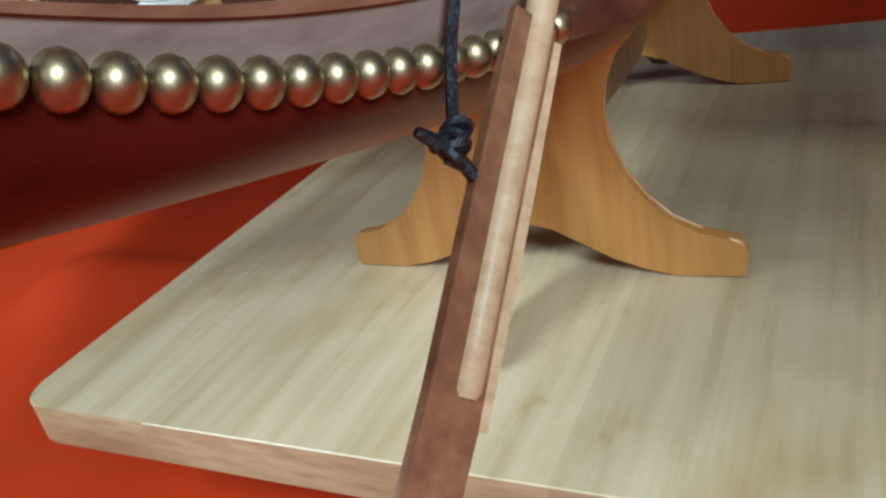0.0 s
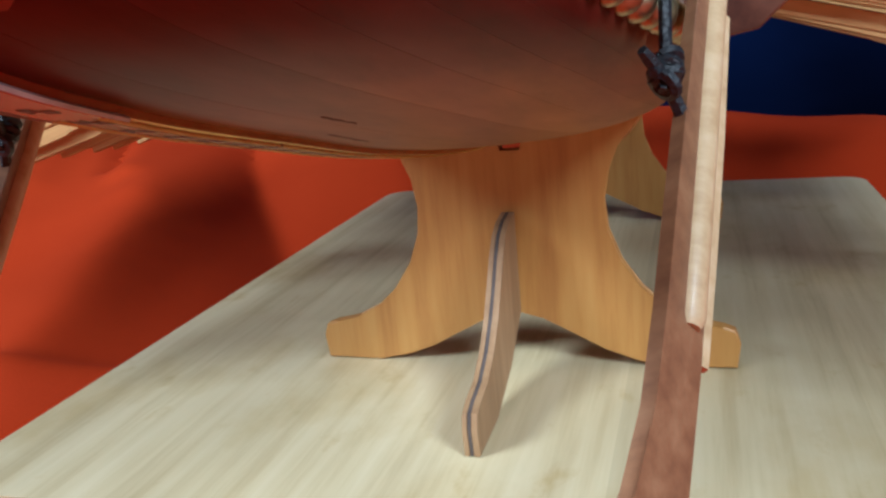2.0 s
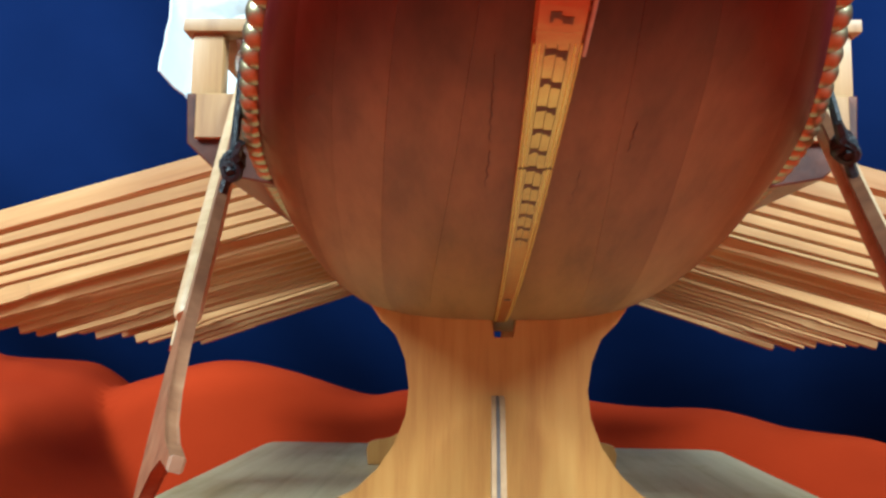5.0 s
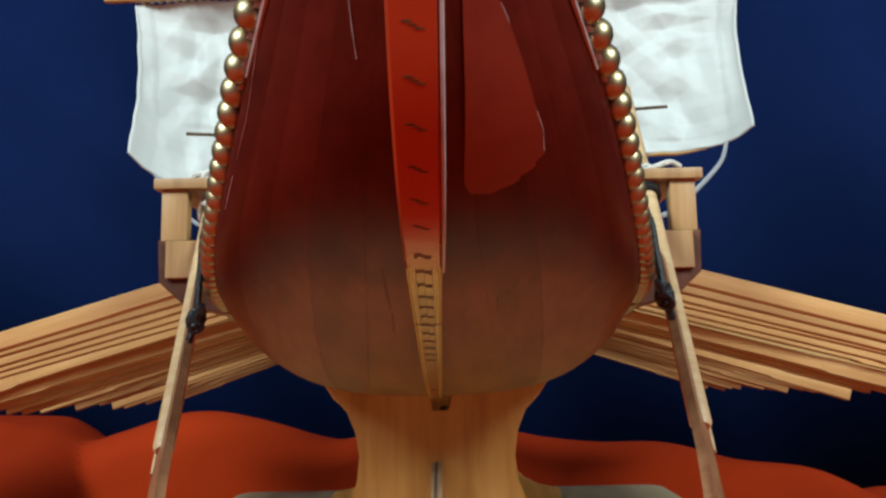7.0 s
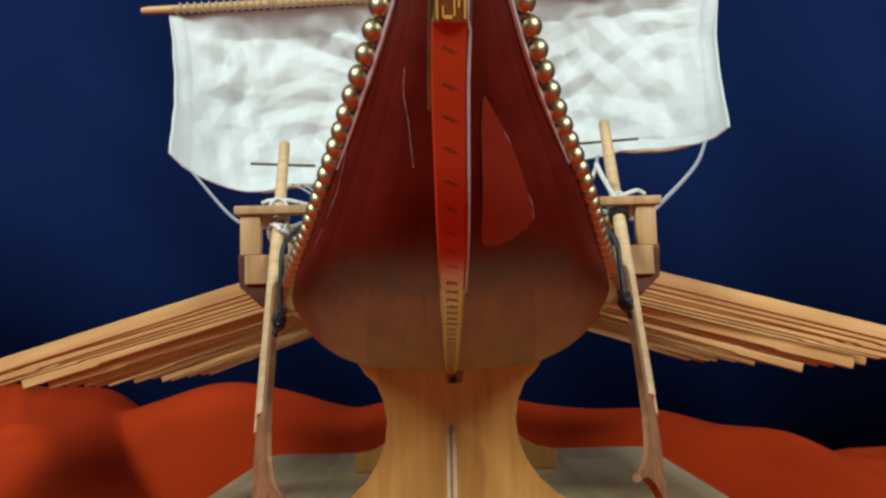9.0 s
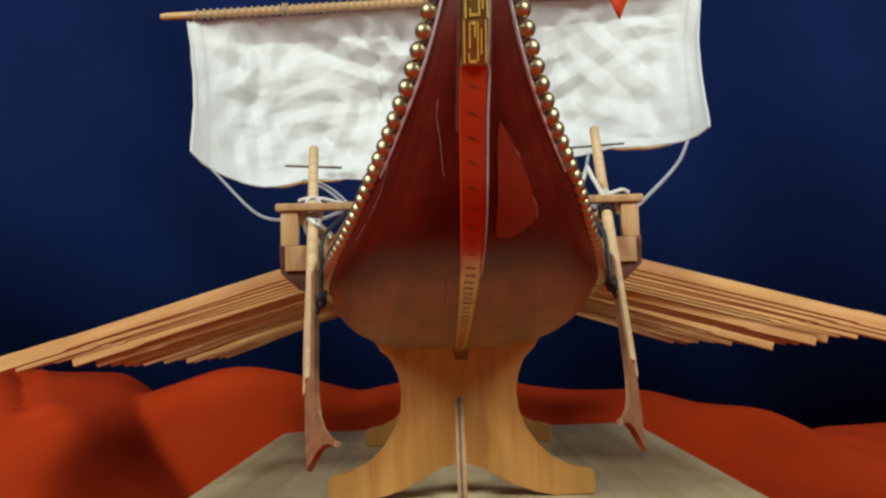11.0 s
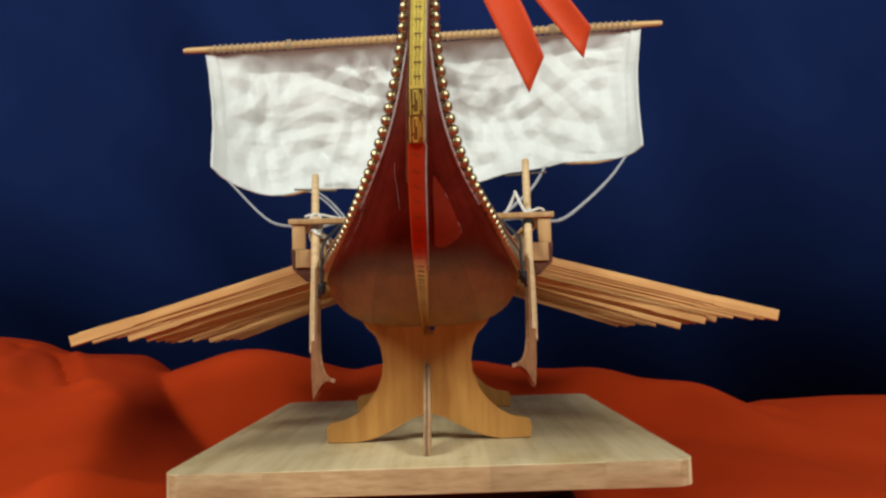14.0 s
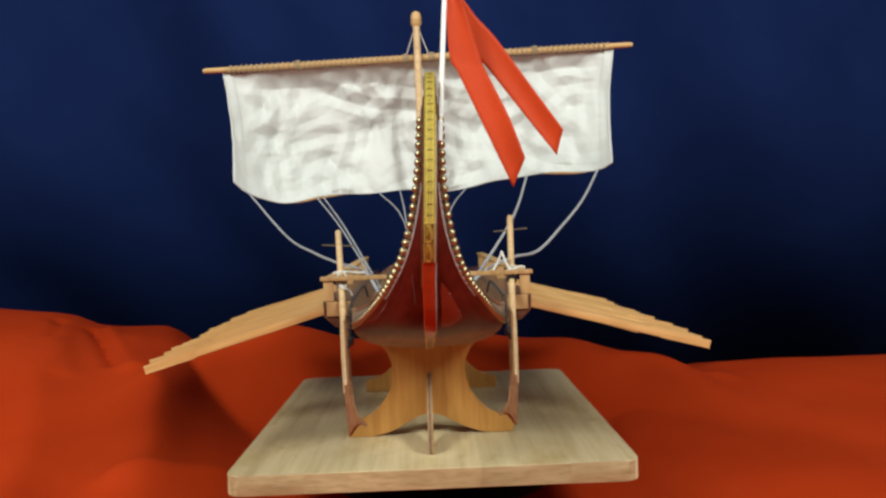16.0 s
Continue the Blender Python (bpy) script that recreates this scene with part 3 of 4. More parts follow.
def sheer_band(side, low, high, out, thick, until=LAST):
    """A strip that follows the sheer from `low` to `high` above it, `out` away from the skin."""
    bm = bmesh.new()
    rings = []
    for s in (until * k / 114 for k in range(115)):
        p = hull_point(s, 1.0)
        q = hull_point(min(LAST, s + 0.05), 1.0) - hull_point(max(0, s - 0.05), 1.0)
        side_dir = Vector((q.y, -q.x, 0)) if q.y > 0 else Vector((1, 0, 0))
        q.normalize()
        outward = Vector((1, -0.35, 0)) if p.y < -0.05 else Vector((1, 0, 0))
        outward = (outward - q * outward.dot(q)).normalized()
        up = outward.cross(q)
        if up.z < 0 or (abs(up.z) < 0.3 and up.y < 0):
            up = -up
        fade = min(1.0, max(0.16, (s - 4.5) / 6))
        a = p + up * low * fade + outward * out
        b = p + up * high * fade + outward * out
        ring = [a, b, b - outward * thick, a - outward * thick]
        rings.append([bm.verts.new(mirrored(v, side)) for v in ring])
    for r0, r1 in zip(rings, rings[1:]):
        for k in range(4):
            bm.faces.new((r0[k], r0[(k + 1) % 4], r1[(k + 1) % 4], r1[k]))
    bm.faces.new(rings[0])
    bm.faces.new(rings[-1][::-1])
    return bm


for side in (-1, 1):
    part("bulwark", sheer_band(side, -0.001, 0.0115, 0.0006, 0.0022), BULWARK, ship, "grey-brown bulwark plank")
    part("cap_rail", sheer_band(side, 0.0110, 0.0132, 0.0014, 0.0036), CAP, ship, "brown cap rail")
    part("wale", sheer_band(side, -0.0066, -0.0054, 0.0012, 0.0022, 6.6), EDGING, ship, "pale glossy edging strip below the beads")

# The pale colour holds both worn edges and the glints along them.
for side in (-1, 1):
    line = [(2.2 + 4.4 * k / 50, 0.60 + 0.20 * k / 50) for k in range(51)]
    edge = [mirrored(hull_point(u, a) + normal_at(u, a) * 0.0002, side) for u, a in line]
    part("edge_strip", tube(edge, [0.0003 + 0.0004 * min(1.0, k / 8, (50 - k) / 12) for k in range(51)], 6), EDGING, ship, "pale worn edge strip inside the beads with glints in its colour")

# keel strip: tan below, orange above, gilded at the top


def keel_at(d):
    """The centre line by length from its top end, with its outward direction."""
    return KEEL_PATH[min(len(KEEL_PATH) - 1, max(0, round(d / KEEL_STEP)))]


KEEL_STEP = 0.0005
crown = [(-0.146, 0.2800), (-0.154, 0.277), (-0.165, 0.2690)]
raw = curve_points([(0, y, z) for y, z in crown] + [(0, *ease(LINES, 0.25 * k)[:2]) for k in range(0, 4 * LAST + 1)], 6)
KEEL_PATH = []
travel, want = 0.0, 0.0
for a, b in zip(raw, raw[1:]):
    seg = (b - a).length
    while want <= travel + seg:
        f = (want - travel) / seg if seg else 0
        d = (b - a).normalized()
        KEEL_PATH.append((a.lerp(b, f), Vector((0, d.z, -d.y)), d))
        want += KEEL_STEP
    travel += seg
KEEL_LENGTH = travel


def keel_index(z_low):
    """Length along the centre line at which the stern first comes down to a height."""
    for k, (p, n, d) in enumerate(KEEL_PATH):
        if p.z < z_low and k > 60:
            return k * KEEL_STEP
    return KEEL_LENGTH


def strip_piece(d0, d1, width, proud, deep, step=0.003):
    bm = bmesh.new()
    rings = []
    n = max(2, int((d1 - d0) / step))
    for k in range(n + 1):
        d = d0 + (d1 - d0) * k / n
        p, out, along = keel_at(d)
        w = width(d) / 2
        o, i = p + out * proud, p - out * deep
        c = min(0.0005, w * 0.3)
        ring = [i + Vector((-w, 0, 0)), o + Vector((-w, 0, 0)) - out * c, o + Vector((-w + c, 0, 0)), o + Vector((w - c, 0, 0)), o + Vector((w, 0, 0)) - out * c, i + Vector((w, 0, 0))]
        rings.append([bm.verts.new(v + Vector((mid_x(p.z), 0, 0))) for v in ring])
    for r0, r1 in zip(rings, rings[1:]):
        for k in range(6):
            bm.faces.new((r0[k], r0[(k + 1) % 6], r1[(k + 1) % 6], r1[k]))
    bm.faces.new(rings[0])
    bm.faces.new(rings[-1][::-1])
    return bm


def side_line(d0, d1, x, proud, radius):
    return tube([p + out * proud + Vector((mid_x(p.z) + x + strip_width(d0 + (d1 - d0) * k / 60) / 2, 0, 0)) for k, (p, out, along) in ((k, keel_at(d0 + (d1 - d0) * k / 60)) for k in range(61))], radius, 5)


D_GOLD = keel_index(0.166)
D_TAN = keel_index(0.1165)
D_SEAM = next(k for k, (p, n, d) in enumerate(KEEL_PATH) if p.y > -0.098 and p.z < 0.15) * KEEL_STEP
D_PLAIN = next(k for k, (p, n, d) in enumerate(KEEL_PATH) if p.y > -0.054 and p.z < 0.15) * KEEL_STEP
D_END = next(k for k, (p, n, d) in enumerate(KEEL_PATH) if p.y > 0.057) * KEEL_STEP


def strip_width(d):
    if d < D_GOLD:
        return 0.0066
    f = (d - D_GOLD) / (D_END - D_GOLD)
    return 0.0078 - 0.0034 * f


part("stern_post", strip_piece(0, keel_index(0.150), lambda d: 0.0092 if d > 0.03 else 0.0078, 0.0004, 0.0062), RIM, ship, "brown wooden stern post")
D_KEY = keel_index(0.188)
gold_post = part("keel_strip", strip_piece(0, D_KEY, strip_width, 0.0030, 0.0005), GOLD, ship, "gilded strip with etched lines and cross ties")
key_post = part("keel_strip", strip_piece(D_KEY, D_GOLD, strip_width, 0.0028, 0.0005), BRONZE, ship, "dark bronze strip with a raised gilded key pattern")
red_strip = part("keel_strip", strip_piece(D_GOLD, D_TAN, strip_width, 0.0014, 0.0016), LACQUERED, ship, "red lacquered etched brass strip on the stern")
tan_strip = part("keel_strip", strip_piece(D_TAN, D_END, strip_width, 0.0014, 0.0016), LACQUERED, ship, "etched brass strip under the stern")
part("keel", strip_piece(D_END, KEEL_LENGTH - 0.004, lambda d: 0.004, 0.0010, 0.0016), RIM, ship, "plain dark keel")


part("edge_bead", side_line(0.045, D_TAN + 0.01, 0.0003, 0.0012, 0.00036), EDGING, ship, "pale worn edge beside the brass strip")


def relief(d0, d1, proud, period, build):
    bm = bmesh.new()
    d = d0
    while d + period < d1:
        for x0, x1, a0, a1, h in build:
            p, out, along = keel_at(d + (a0 + a1) / 2 * period)
            w = strip_width(d) / 2
            half = (a1 - a0) / 2 * period
            lo, hi = proud - 0.0002, proud + h
            vs = []
            for hgt in (lo, hi):
                for sx, sa in ((x0, -1), (x1, -1), (x1, 1), (x0, 1)):
                    vs.append(bm.verts.new(p + out * hgt + along * (sa * half) + Vector((mid_x(p.z) + sx * w, 0, 0))))
            for q in ((0, 3, 2, 1), (4, 5, 6, 7), (0, 1, 5, 4), (1, 2, 6, 5), (2, 3, 7, 6), (3, 0, 4, 7)):
                bm.faces.new([vs[j] for j in q])
        d += period
    return bm


# dark etched lines: from x0 to x1 of the half width, from a0 to a1 of a period, and their height
TIES = [(-0.80, -0.74, 0, 1, 0.00010), (0.74, 0.80, 0, 1, 0.00010), (-0.24, -0.17, 0, 1, 0.00010), (0.17, 0.24, 0, 1, 0.00010), (-0.48, 0.48, 0.40, 0.50, 0.00010), (-0.40, -0.24, 0.56, 0.64, 0.00010), (0.24, 0.40, 0.56, 0.64, 0.00010)]
# raised key, twice as long as it is wide
KEY = [(-0.92, -0.80, 0, 1, 0.00025), (0.80, 0.92, 0, 1, 0.00025), (-0.50, -0.38, 0.05, 0.62, 0.00025), (-0.38, 0.02, 0.05, 0.12, 0.00025), (-0.10, 0.02, 0.12, 0.42, 0.00025),
       (0.16, 0.28, 0.05, 0.95, 0.00025), (-0.38, 0.16, 0.88, 0.95, 0.00025), (-0.50, -0.38, 0.74, 0.95, 0.00025), (0.44, 0.56, 0.20, 0.80, 0.00025)]
ROW = 0.0072
BARS = [(-0.44, -0.04, 0.14, 0.32, 0.00007), (-0.44, -0.30, 0.30, 0.40, 0.00007), (0.03, 0.42, 0.24, 0.42, 0.00007), (0.28, 0.42, 0.40, 0.50, 0.00007), (-0.08, 0.08, 0.22, 0.32, 0.00007)]
MARKS = [(-0.40, -0.05, 0.12, 0.18, 0.00007), (-0.14, 0.16, 0.20, 0.25, 0.00007), (0.06, 0.42, 0.26, 0.31, 0.00007)]
LINES_FAINT = [(-0.020, 0.015, 0, 1, 0.00005), (-0.48, -0.45, 0, 1, 0.00005), (0.43, 0.46, 0, 1, 0.00005)]
LINES_BRIGHT = [(-0.72, -0.66, 0, 1, 0.00010), (0.64, 0.70, 0, 1, 0.00010), (-0.94, -0.88, 0, 1, 0.00010), (0.88, 0.94, 0, 1, 0.00010)]
SEAM = [(-0.95, -0.35, 0.40, 0.52, 0.00010), (-0.40, 0.10, 0.30, 0.42, 0.00010), (0.10, 0.60, 0.48, 0.60, 0.00010), (0.55, 0.95, 0.42, 0.54, 0.00010)]
tagged(part("etching", relief(0.004, D_KEY - 0.0005, 0.0030, 0.0062, TIES), ETCH, gold_post, smooth=False), kind="stuff")
tagged(part("key_pattern", relief(D_KEY, D_GOLD, 0.0028, (D_GOLD - D_KEY) / 2.02, KEY), GOLD, key_post, "gilded raised key lines", smooth=False), kind="stuff")
tagged(part("etching", relief(D_GOLD + 0.004, D_TAN, 0.0014, ROW, MARKS), ETCH, red_strip, smooth=False), kind="stuff")
tagged(part("etching", relief(D_TAN, D_PLAIN, 0.0014, ROW, BARS), ETCH, tan_strip, smooth=False), kind="stuff")
tagged(part("groove", relief(D_TAN + ROW, D_PLAIN, 0.0014, ROW, LINES_FAINT), BRONZE, tan_strip, smooth=False), kind="stuff")
tagged(part("border_line", relief(D_TAN + ROW, D_END, 0.0014, ROW, LINES_BRIGHT), GOLD, tan_strip, "thin bright lines along the strip", smooth=False), kind="stuff")
part("seam", relief(D_SEAM, D_SEAM + 0.0044, 0.0014, 0.0043, SEAM), ETCH, tan_strip, "dark joint across the strip", smooth=False)

# brass beads along the sheer
bead_bm = bmesh.new()
bmesh.ops.create_uvsphere(bead_bm, u_segments=14, v_segments=10, radius=1)
for v in bead_bm.verts:
    v.co = Vector((v.co.x * 0.0027, v.co.y * 0.0030, v.co.z * 0.0027))
bead_mesh = finish("bead", bead_bm, BEAD)
BEAD_GAP = 0.0053


def bead_row(side):
    s, last = 0.55, None
    spots = []
    while s < 17.5:
        p = hull_point(s, 1.0)
        if last is None or (p - last).length >= BEAD_GAP:
            spots.append((s, p))
            last = p
        s += 0.004
    for s, p in spots:
        q = (hull_point(min(LAST, s + 0.05), 1.0) - hull_point(max(0, s - 0.05), 1.0)).normalized()
        out = Vector((1, -0.35, 0)) if p.y < -0.05 else Vector((1, 0, 0))
        out = (out - q * out.dot(q)).normalized()
        across = out.cross(q)
        m = Matrix((q, across, out)).transposed()
        if side < 0:
            m = Matrix.Diagonal((-1, 1, 1)) @ m @ Matrix.Diagonal((1, 1, -1))
        ob = new("bead", bead_mesh)
        ob.parent = ship
        place = mirrored(p + out * 0.0011, side)
        ob.matrix_local = Matrix.Translation(place) @ m.to_4x4()


# deck
def deck_plank(x0, x1, y0, y1):
    bm = bmesh.new()
    rows = []
    n = 30
    for k in range(n + 1):
        y = y0 + (y1 - y0) * k / n
        s = DECK_S(y)
        w = ease(LINES, s)[2] - 0.0012
        z = max(0.1105, ease(LINES, s)[4] - 0.001) + 0.0015
        a, b = max(-w, min(w, x0)), max(-w, min(w, x1))
        rows.append([bm.verts.new((CX + v, y, zz)) for v, zz in ((a, z), (b, z), (b, z - 0.0015), (a, z - 0.0015))])
    for r0, r1 in zip(rows, rows[1:]):
        for k in range(4):
            bm.faces.new((r0[k], r0[(k + 1) % 4], r1[(k + 1) % 4], r1[k]))
    bm.faces.new(rows[0])
    bm.faces.new(rows[-1][::-1])
    bmesh.ops.remove_doubles(bm, verts=bm.verts[:], dist=1e-6)
    return bm


def DECK_S(y):
    lo, hi = 0.0, float(LAST)
    lo = 3.0
    for _ in range(30):
        mid = (lo + hi) / 2
        if ease(LINES, mid)[3] < y:
            lo = mid
        else:
            hi = mid
    return lo


deck = part("deck", deck_plank(-0.0035, 0.0035, -0.165, 0.47), DECK, ship, "pale planked deck")
for k in range(-7, 7):
    if k not in (-1, 0):
        part("plank", deck_plank(0.009 * k + 0.0002, 0.009 * (k + 1) - 0.0002, -0.165, 0.44), DECK, deck)

# outriggers with their end frames
for side in (-1, 1):
    section = [(0.056, 0.1105), (0.0700, 0.1130), (0.0780, 0.1205), (0.0785, 0.1325), (0.0560, 0.1325)]
    rig = part("outrigger", plate(section, 0.44, lambda u, v, w: (CX + side * u, -0.0465 + w, v), 0.0004), RIM, ship, "dark wooden outrigger box along the hull side")
    part("end_cap", plate([(0.0575, 0.1212), (0.0757, 0.1212), (0.0757, 0.1320), (0.0575, 0.1320)], 0.0016, lambda u, v, w: (CX + side * u, -0.0482 + w, v), 0.0003), FRAME, rig, "golden square end block")
    for y in (-0.0455, 0.05, 0.14, 0.23, 0.32, 0.385):
        x0, x1 = sorted((CX + side * 0.0705, CX + side * 0.0780))
        part("post", box(x0, x1, y, y + 0.005, 0.1322, 0.1478, 0.0005), FRAME, rig)
    x0, x1 = sorted((CX + side * 0.030, CX + side * 0.0800))
    part("cross_bar", box(x0, x1, -0.0470, -0.0405, 0.1476, 0.1508, 0.0005), FRAME, rig)
    x0, x1 = sorted((CX + side * 0.0690, CX + side * 0.0775))
    part("rail", box(x0, x1, -0.0403, 0.395, 0.1476, 0.1502, 0.0005), SPAR, rig)

# ---- oars ----
def make_oar(length, step):
    """An oar along +x: a square shaft and a wider flat blade."""
    ob = thing("oar", "plain pear-wood oar with a flat blade, run out from the hull", "oar", group="oars")
    part("shaft", box(-0.012, step + 0.004, -0.0026, 0.0026, -0.0029, 0.0027, 0.0004, seg=1), OAR, ob)
    outline = [(step, -0.0029), (step + 0.004, -0.0033), (length, -0.0035), (length, 0.0034), (step + 0.004, 0.0031), (step, 0.0028)]
    part("blade", plate(outline, 0.0056, lambda u, v, w: (u, w - 0.0028, v), 0.0004), OAR, ob)
    return ob


random.seed(7)
first = {}
for side in (-1, 1):
    for tier, (x, z, y0, count) in enumerate(((0.0775, 0.1235, -0.014, 22), (0.0760, 0.1178, 0.0900, 16))):
        for k in range(count):
            y = y0 + 0.0190 * k + random.uniform(-0.002, 0.002)
            root = Vector((CX + side * x, y, z))
            f = y / 0.39
            tip = Vector((CX + side * (0.2290 - 0.020 * f - 0.010 * tier + random.uniform(-0.008, 0.003)), y + random.uniform(-0.003, 0.003), 0.083 + 0.004 * f - (0.004 + 0.004 * f) * tier + random.uniform(-0.002, 0.002)))
            d = tip - root
            if tier not in first:
                first[tier] = make_oar(d.length, d.length - 0.043)
                ob = first[tier]
            else:
                ob = None
            yaw = math.degrees(math.atan2(d.y, d.x))
            pitch = -math.degrees(math.atan2(d.z, math.hypot(d.x, d.y)))
            m = pose(*root, 0, pitch, yaw)
            if ob is None:
                copy_thing(first[tier], m)
            else:
                ob.matrix_basis = m

# ---- steering oars ----
def steering_oar(side):
    top = Vector((0.0730, 0.004, 0.1910)) if side > 0 else Vector((-0.0660, -0.003, 0.1840))
    low = Vector((0.0622, -0.1045, 0.0812)) if side > 0 else Vector((-0.0530, -0.1000, 0.0780))
    d = (low - top).normalized()
    v = Vector((-0.44, -0.64, 0.64)) if side > 0 else Vector((0.475, -0.62, 0.62))
    v = (v - d * v.dot(d)).normalized()
    w = d.cross(v)
    length = (low - top).length
    ob = thing("steering_oar", "wooden steering oar with pale round shaft and brown fishtail blade", "steering oar", low, "steering oars")

    def local(p):
        return p - low

    n = 14
    shaft = tube([local(top - d * 0.0012)] + [local(top + d * (length - 0.001) * k / n) for k in range(n + 1)] + [local(low)], [0.0015] + [0.00235] * (n + 1) + [0.0018], 14)
    part("shaft", shaft, DOWEL, ob, "pale round wooden shaft")
    # outline in (along the shaft from its low end, aft of it)
    out = [(-0.054, 0.0050), (-0.054, -0.0030), (-0.020, -0.0034), (0.0035, -0.0034), (0.0040, -0.0026), (0.020, -0.0020), (0.0340, -0.0004), (0.0385, 0.0004), (0.0370, 0.0060), (0.0368, 0.0115), (0.0390, 0.0180),
           (0.0450, 0.0245), (0.0435, 0.0256), (0.0370, 0.0180), (0.0300, 0.0125), (0.0220, 0.0088), (0.0120, 0.0068), (0.0000, 0.0062), (-0.0200, 0.0060), (-0.0400, 0.0056)]
    part("blade", plate(out, 0.0019, lambda a, b, c: local(low + d * a + v * b + w * (c - 0.00095)), 0.0003), BLADE, ob, "brown walnut blade with a fishtail end")
    strip = tube([local(low + d * a - v * 0.0037) for a in (-0.052, -0.030, -0.012, 0.0038)], [0.0012, 0.0015, 0.0015, 0.0013], 6)
    part("front_strip", strip, DOWEL, ob, "pale strip along the blade's front edge")
    pin = top + d * 0.0145
    pin_dir = Vector((1, 0.02, 0.06 * side))
    part("tiller_pin", tube([local(pin - pin_dir * 0.0135), local(pin), local(pin + pin_dir * 0.0135)], 0.0006, 8), WIRE, ob, "thin dull metal tiller pin")
    return top, low, d, v, w


def cord(name, pts, radius, material, label, per=6, sides=7, group=""):
    ob = part(name, tube(curve_points(pts, per), radius, sides), material, None)
    return tagged(ob, label, "rope", group)


for side in (-1, 1):
    top, low, d, v, w = steering_oar(side)
    k = low - d * 0.0315 + v * 0.0100
    knot = bmesh.new()
    for turn in range(3):
        c = k + d * (0.0018 * (turn - 1))
        ring = [c + (v * math.cos(a) + w * math.sin(a)) * 0.0014 + d * 0.0009 * math.sin(a + 2 * turn) for a in (2 * math.pi * j / 14 for j in range(15))]
        tube(ring, 0.0009, 6, knot)
    tube([k - d * 0.0030, k - d * 0.0014, k + d * 0.0014, k + d * 0.0030], [0.0008, 0.0014, 0.0014, 0.0008], 8, knot)
    for lean in (0.5, 1.9):
        e1, e2 = (d * math.cos(lean) + v * math.sin(lean)), (w + d * 0.3).normalized()
        tube([k + (e1 * math.cos(a) + e2 * math.sin(a)) * 0.0018 for a in (2 * math.pi * j / 12 for j in range(13))], 0.0008, 6, knot)
    for a, b in (((0.001, 0.001), (0.0008, 0.0060)), ((0.001, 0.0), (0.0052, -0.0062)), ((-0.001, 0.001), (0.0022, 0.0030))):
        tube([k + d * a[0] + v * a[1], k + d * (a[0] + b[0]) / 2 + v * b[1] * 0.7, k + d * b[0] + v * b[1]], [0.0010, 0.0010, 0.0007], 6, knot)
    over = ASKEW @ Vector((CX + side * 0.0552, -0.0780, 0.1320))
    hitch = ASKEW @ Vector((CX + side * 0.0460, -0.0640, 0.1440))
    lead = [k, k.lerp(over, 0.5) + Vector((0, -0.001, 0)), over, over.lerp(hitch, 0.6) + Vector((0, 0, 0.0012)), hitch, hitch + Vector((-side * 0.002, 0.006, -0.008))]
    tube(curve_points(lead, 6), 0.0009, 7, knot)
    lash = part("lashing", knot, CORD_BLACK, None)
    tagged(lash, "black cord knotted round the steering oar shaft", "rope", "black lashings")

    c = top + d * ((top.z - 0.148) / -d.z)
    tie = bmesh.new()
    for turn in range(3):
        o = c + d * (0.0025 * (turn - 1) + (0.007 if side < 0 else 0.0))
        ring = [o + (v * math.cos(a) + w * math.sin(a)) * 0.0034 + d * 0.0022 * math.sin(a * 2 + turn) for a in (2 * math.pi * j / 16 for j in range(17))]
        tube(ring, 0.0008, 6, tie)
    if side < 0:
        # a bow hanging before the shaft, with its stub
        bow = c + Vector((0.0012, -0.0060, -0.0005))
        tube([bow + Vector((0.0036 * math.cos(a), 0.0012 * math.sin(2 * a), 0.0066 * math.sin(a))) for a in (2 * math.pi * j / 20 for j in range(21))], 0.0008, 6, tie)
        tube(curve_points([c + Vector((-0.0055, -0.0035, 0.0050)), c + Vector((-0.0020, -0.0050, 0.0056)), c + Vector((0.0045, -0.0030, 0.0058)), c + Vector((0.0115, 0.002, 0.0046)), c + Vector((0.0180, 0.006, 0.0042))], 5), 0.0008, 6, tie)
        tube(curve_points([c + Vector((0.0040, -0.0040, -0.0070)), c + Vector((0.0064, -0.0035, -0.0088)), c + Vector((0.0080, -0.0025, -0.0120))], 5), 0.0008, 6, tie)
    else:
        tube(curve_points([c + v * 0.004, c + Vector((0.003, -0.005, 0.004)), c + Vector((0.007, -0.004, 0.0052)), c + Vector((0.010, -0.003, 0.0040))], 5), 0.0008, 6, tie)
        tube(curve_points([c + Vector((0.0008, -0.0045, -0.0020)), c + Vector((-0.003, -0.003, 0.006)), c + Vector((-0.0055, -0.001, 0.012)), c + Vector((-0.0072, 0.001, 0.0170))], 5), 0.0009, 6, tie)
        tube(curve_points([c + Vector((-0.0068, 0.001, 0.0160)), c + Vector((-0.0100, 0.001, 0.0090)), c + Vector((-0.0138, 0.001, 0.0025))], 5), 0.0009, 6, tie)
        wrap = bmesh.new()
        for turn in range(2):
            o = c + d * (0.0050 + 0.0018 * turn)
            tube([o + (v * math.cos(a) + w * math.sin(a)) * 0.0031 for a in (2 * math.pi * j / 14 for j in range(15))], 0.0009, 6, wrap)
        tagged(part("lashing", wrap, CORD_BLACK, None), "black cord wound round the shaft under the cross bar", "rope", "black lashings")
    tagged(part("lashing", tie, CORD_WHITE, None), "white cord tied round steering oar and cross bar", "rope", "white lashings")

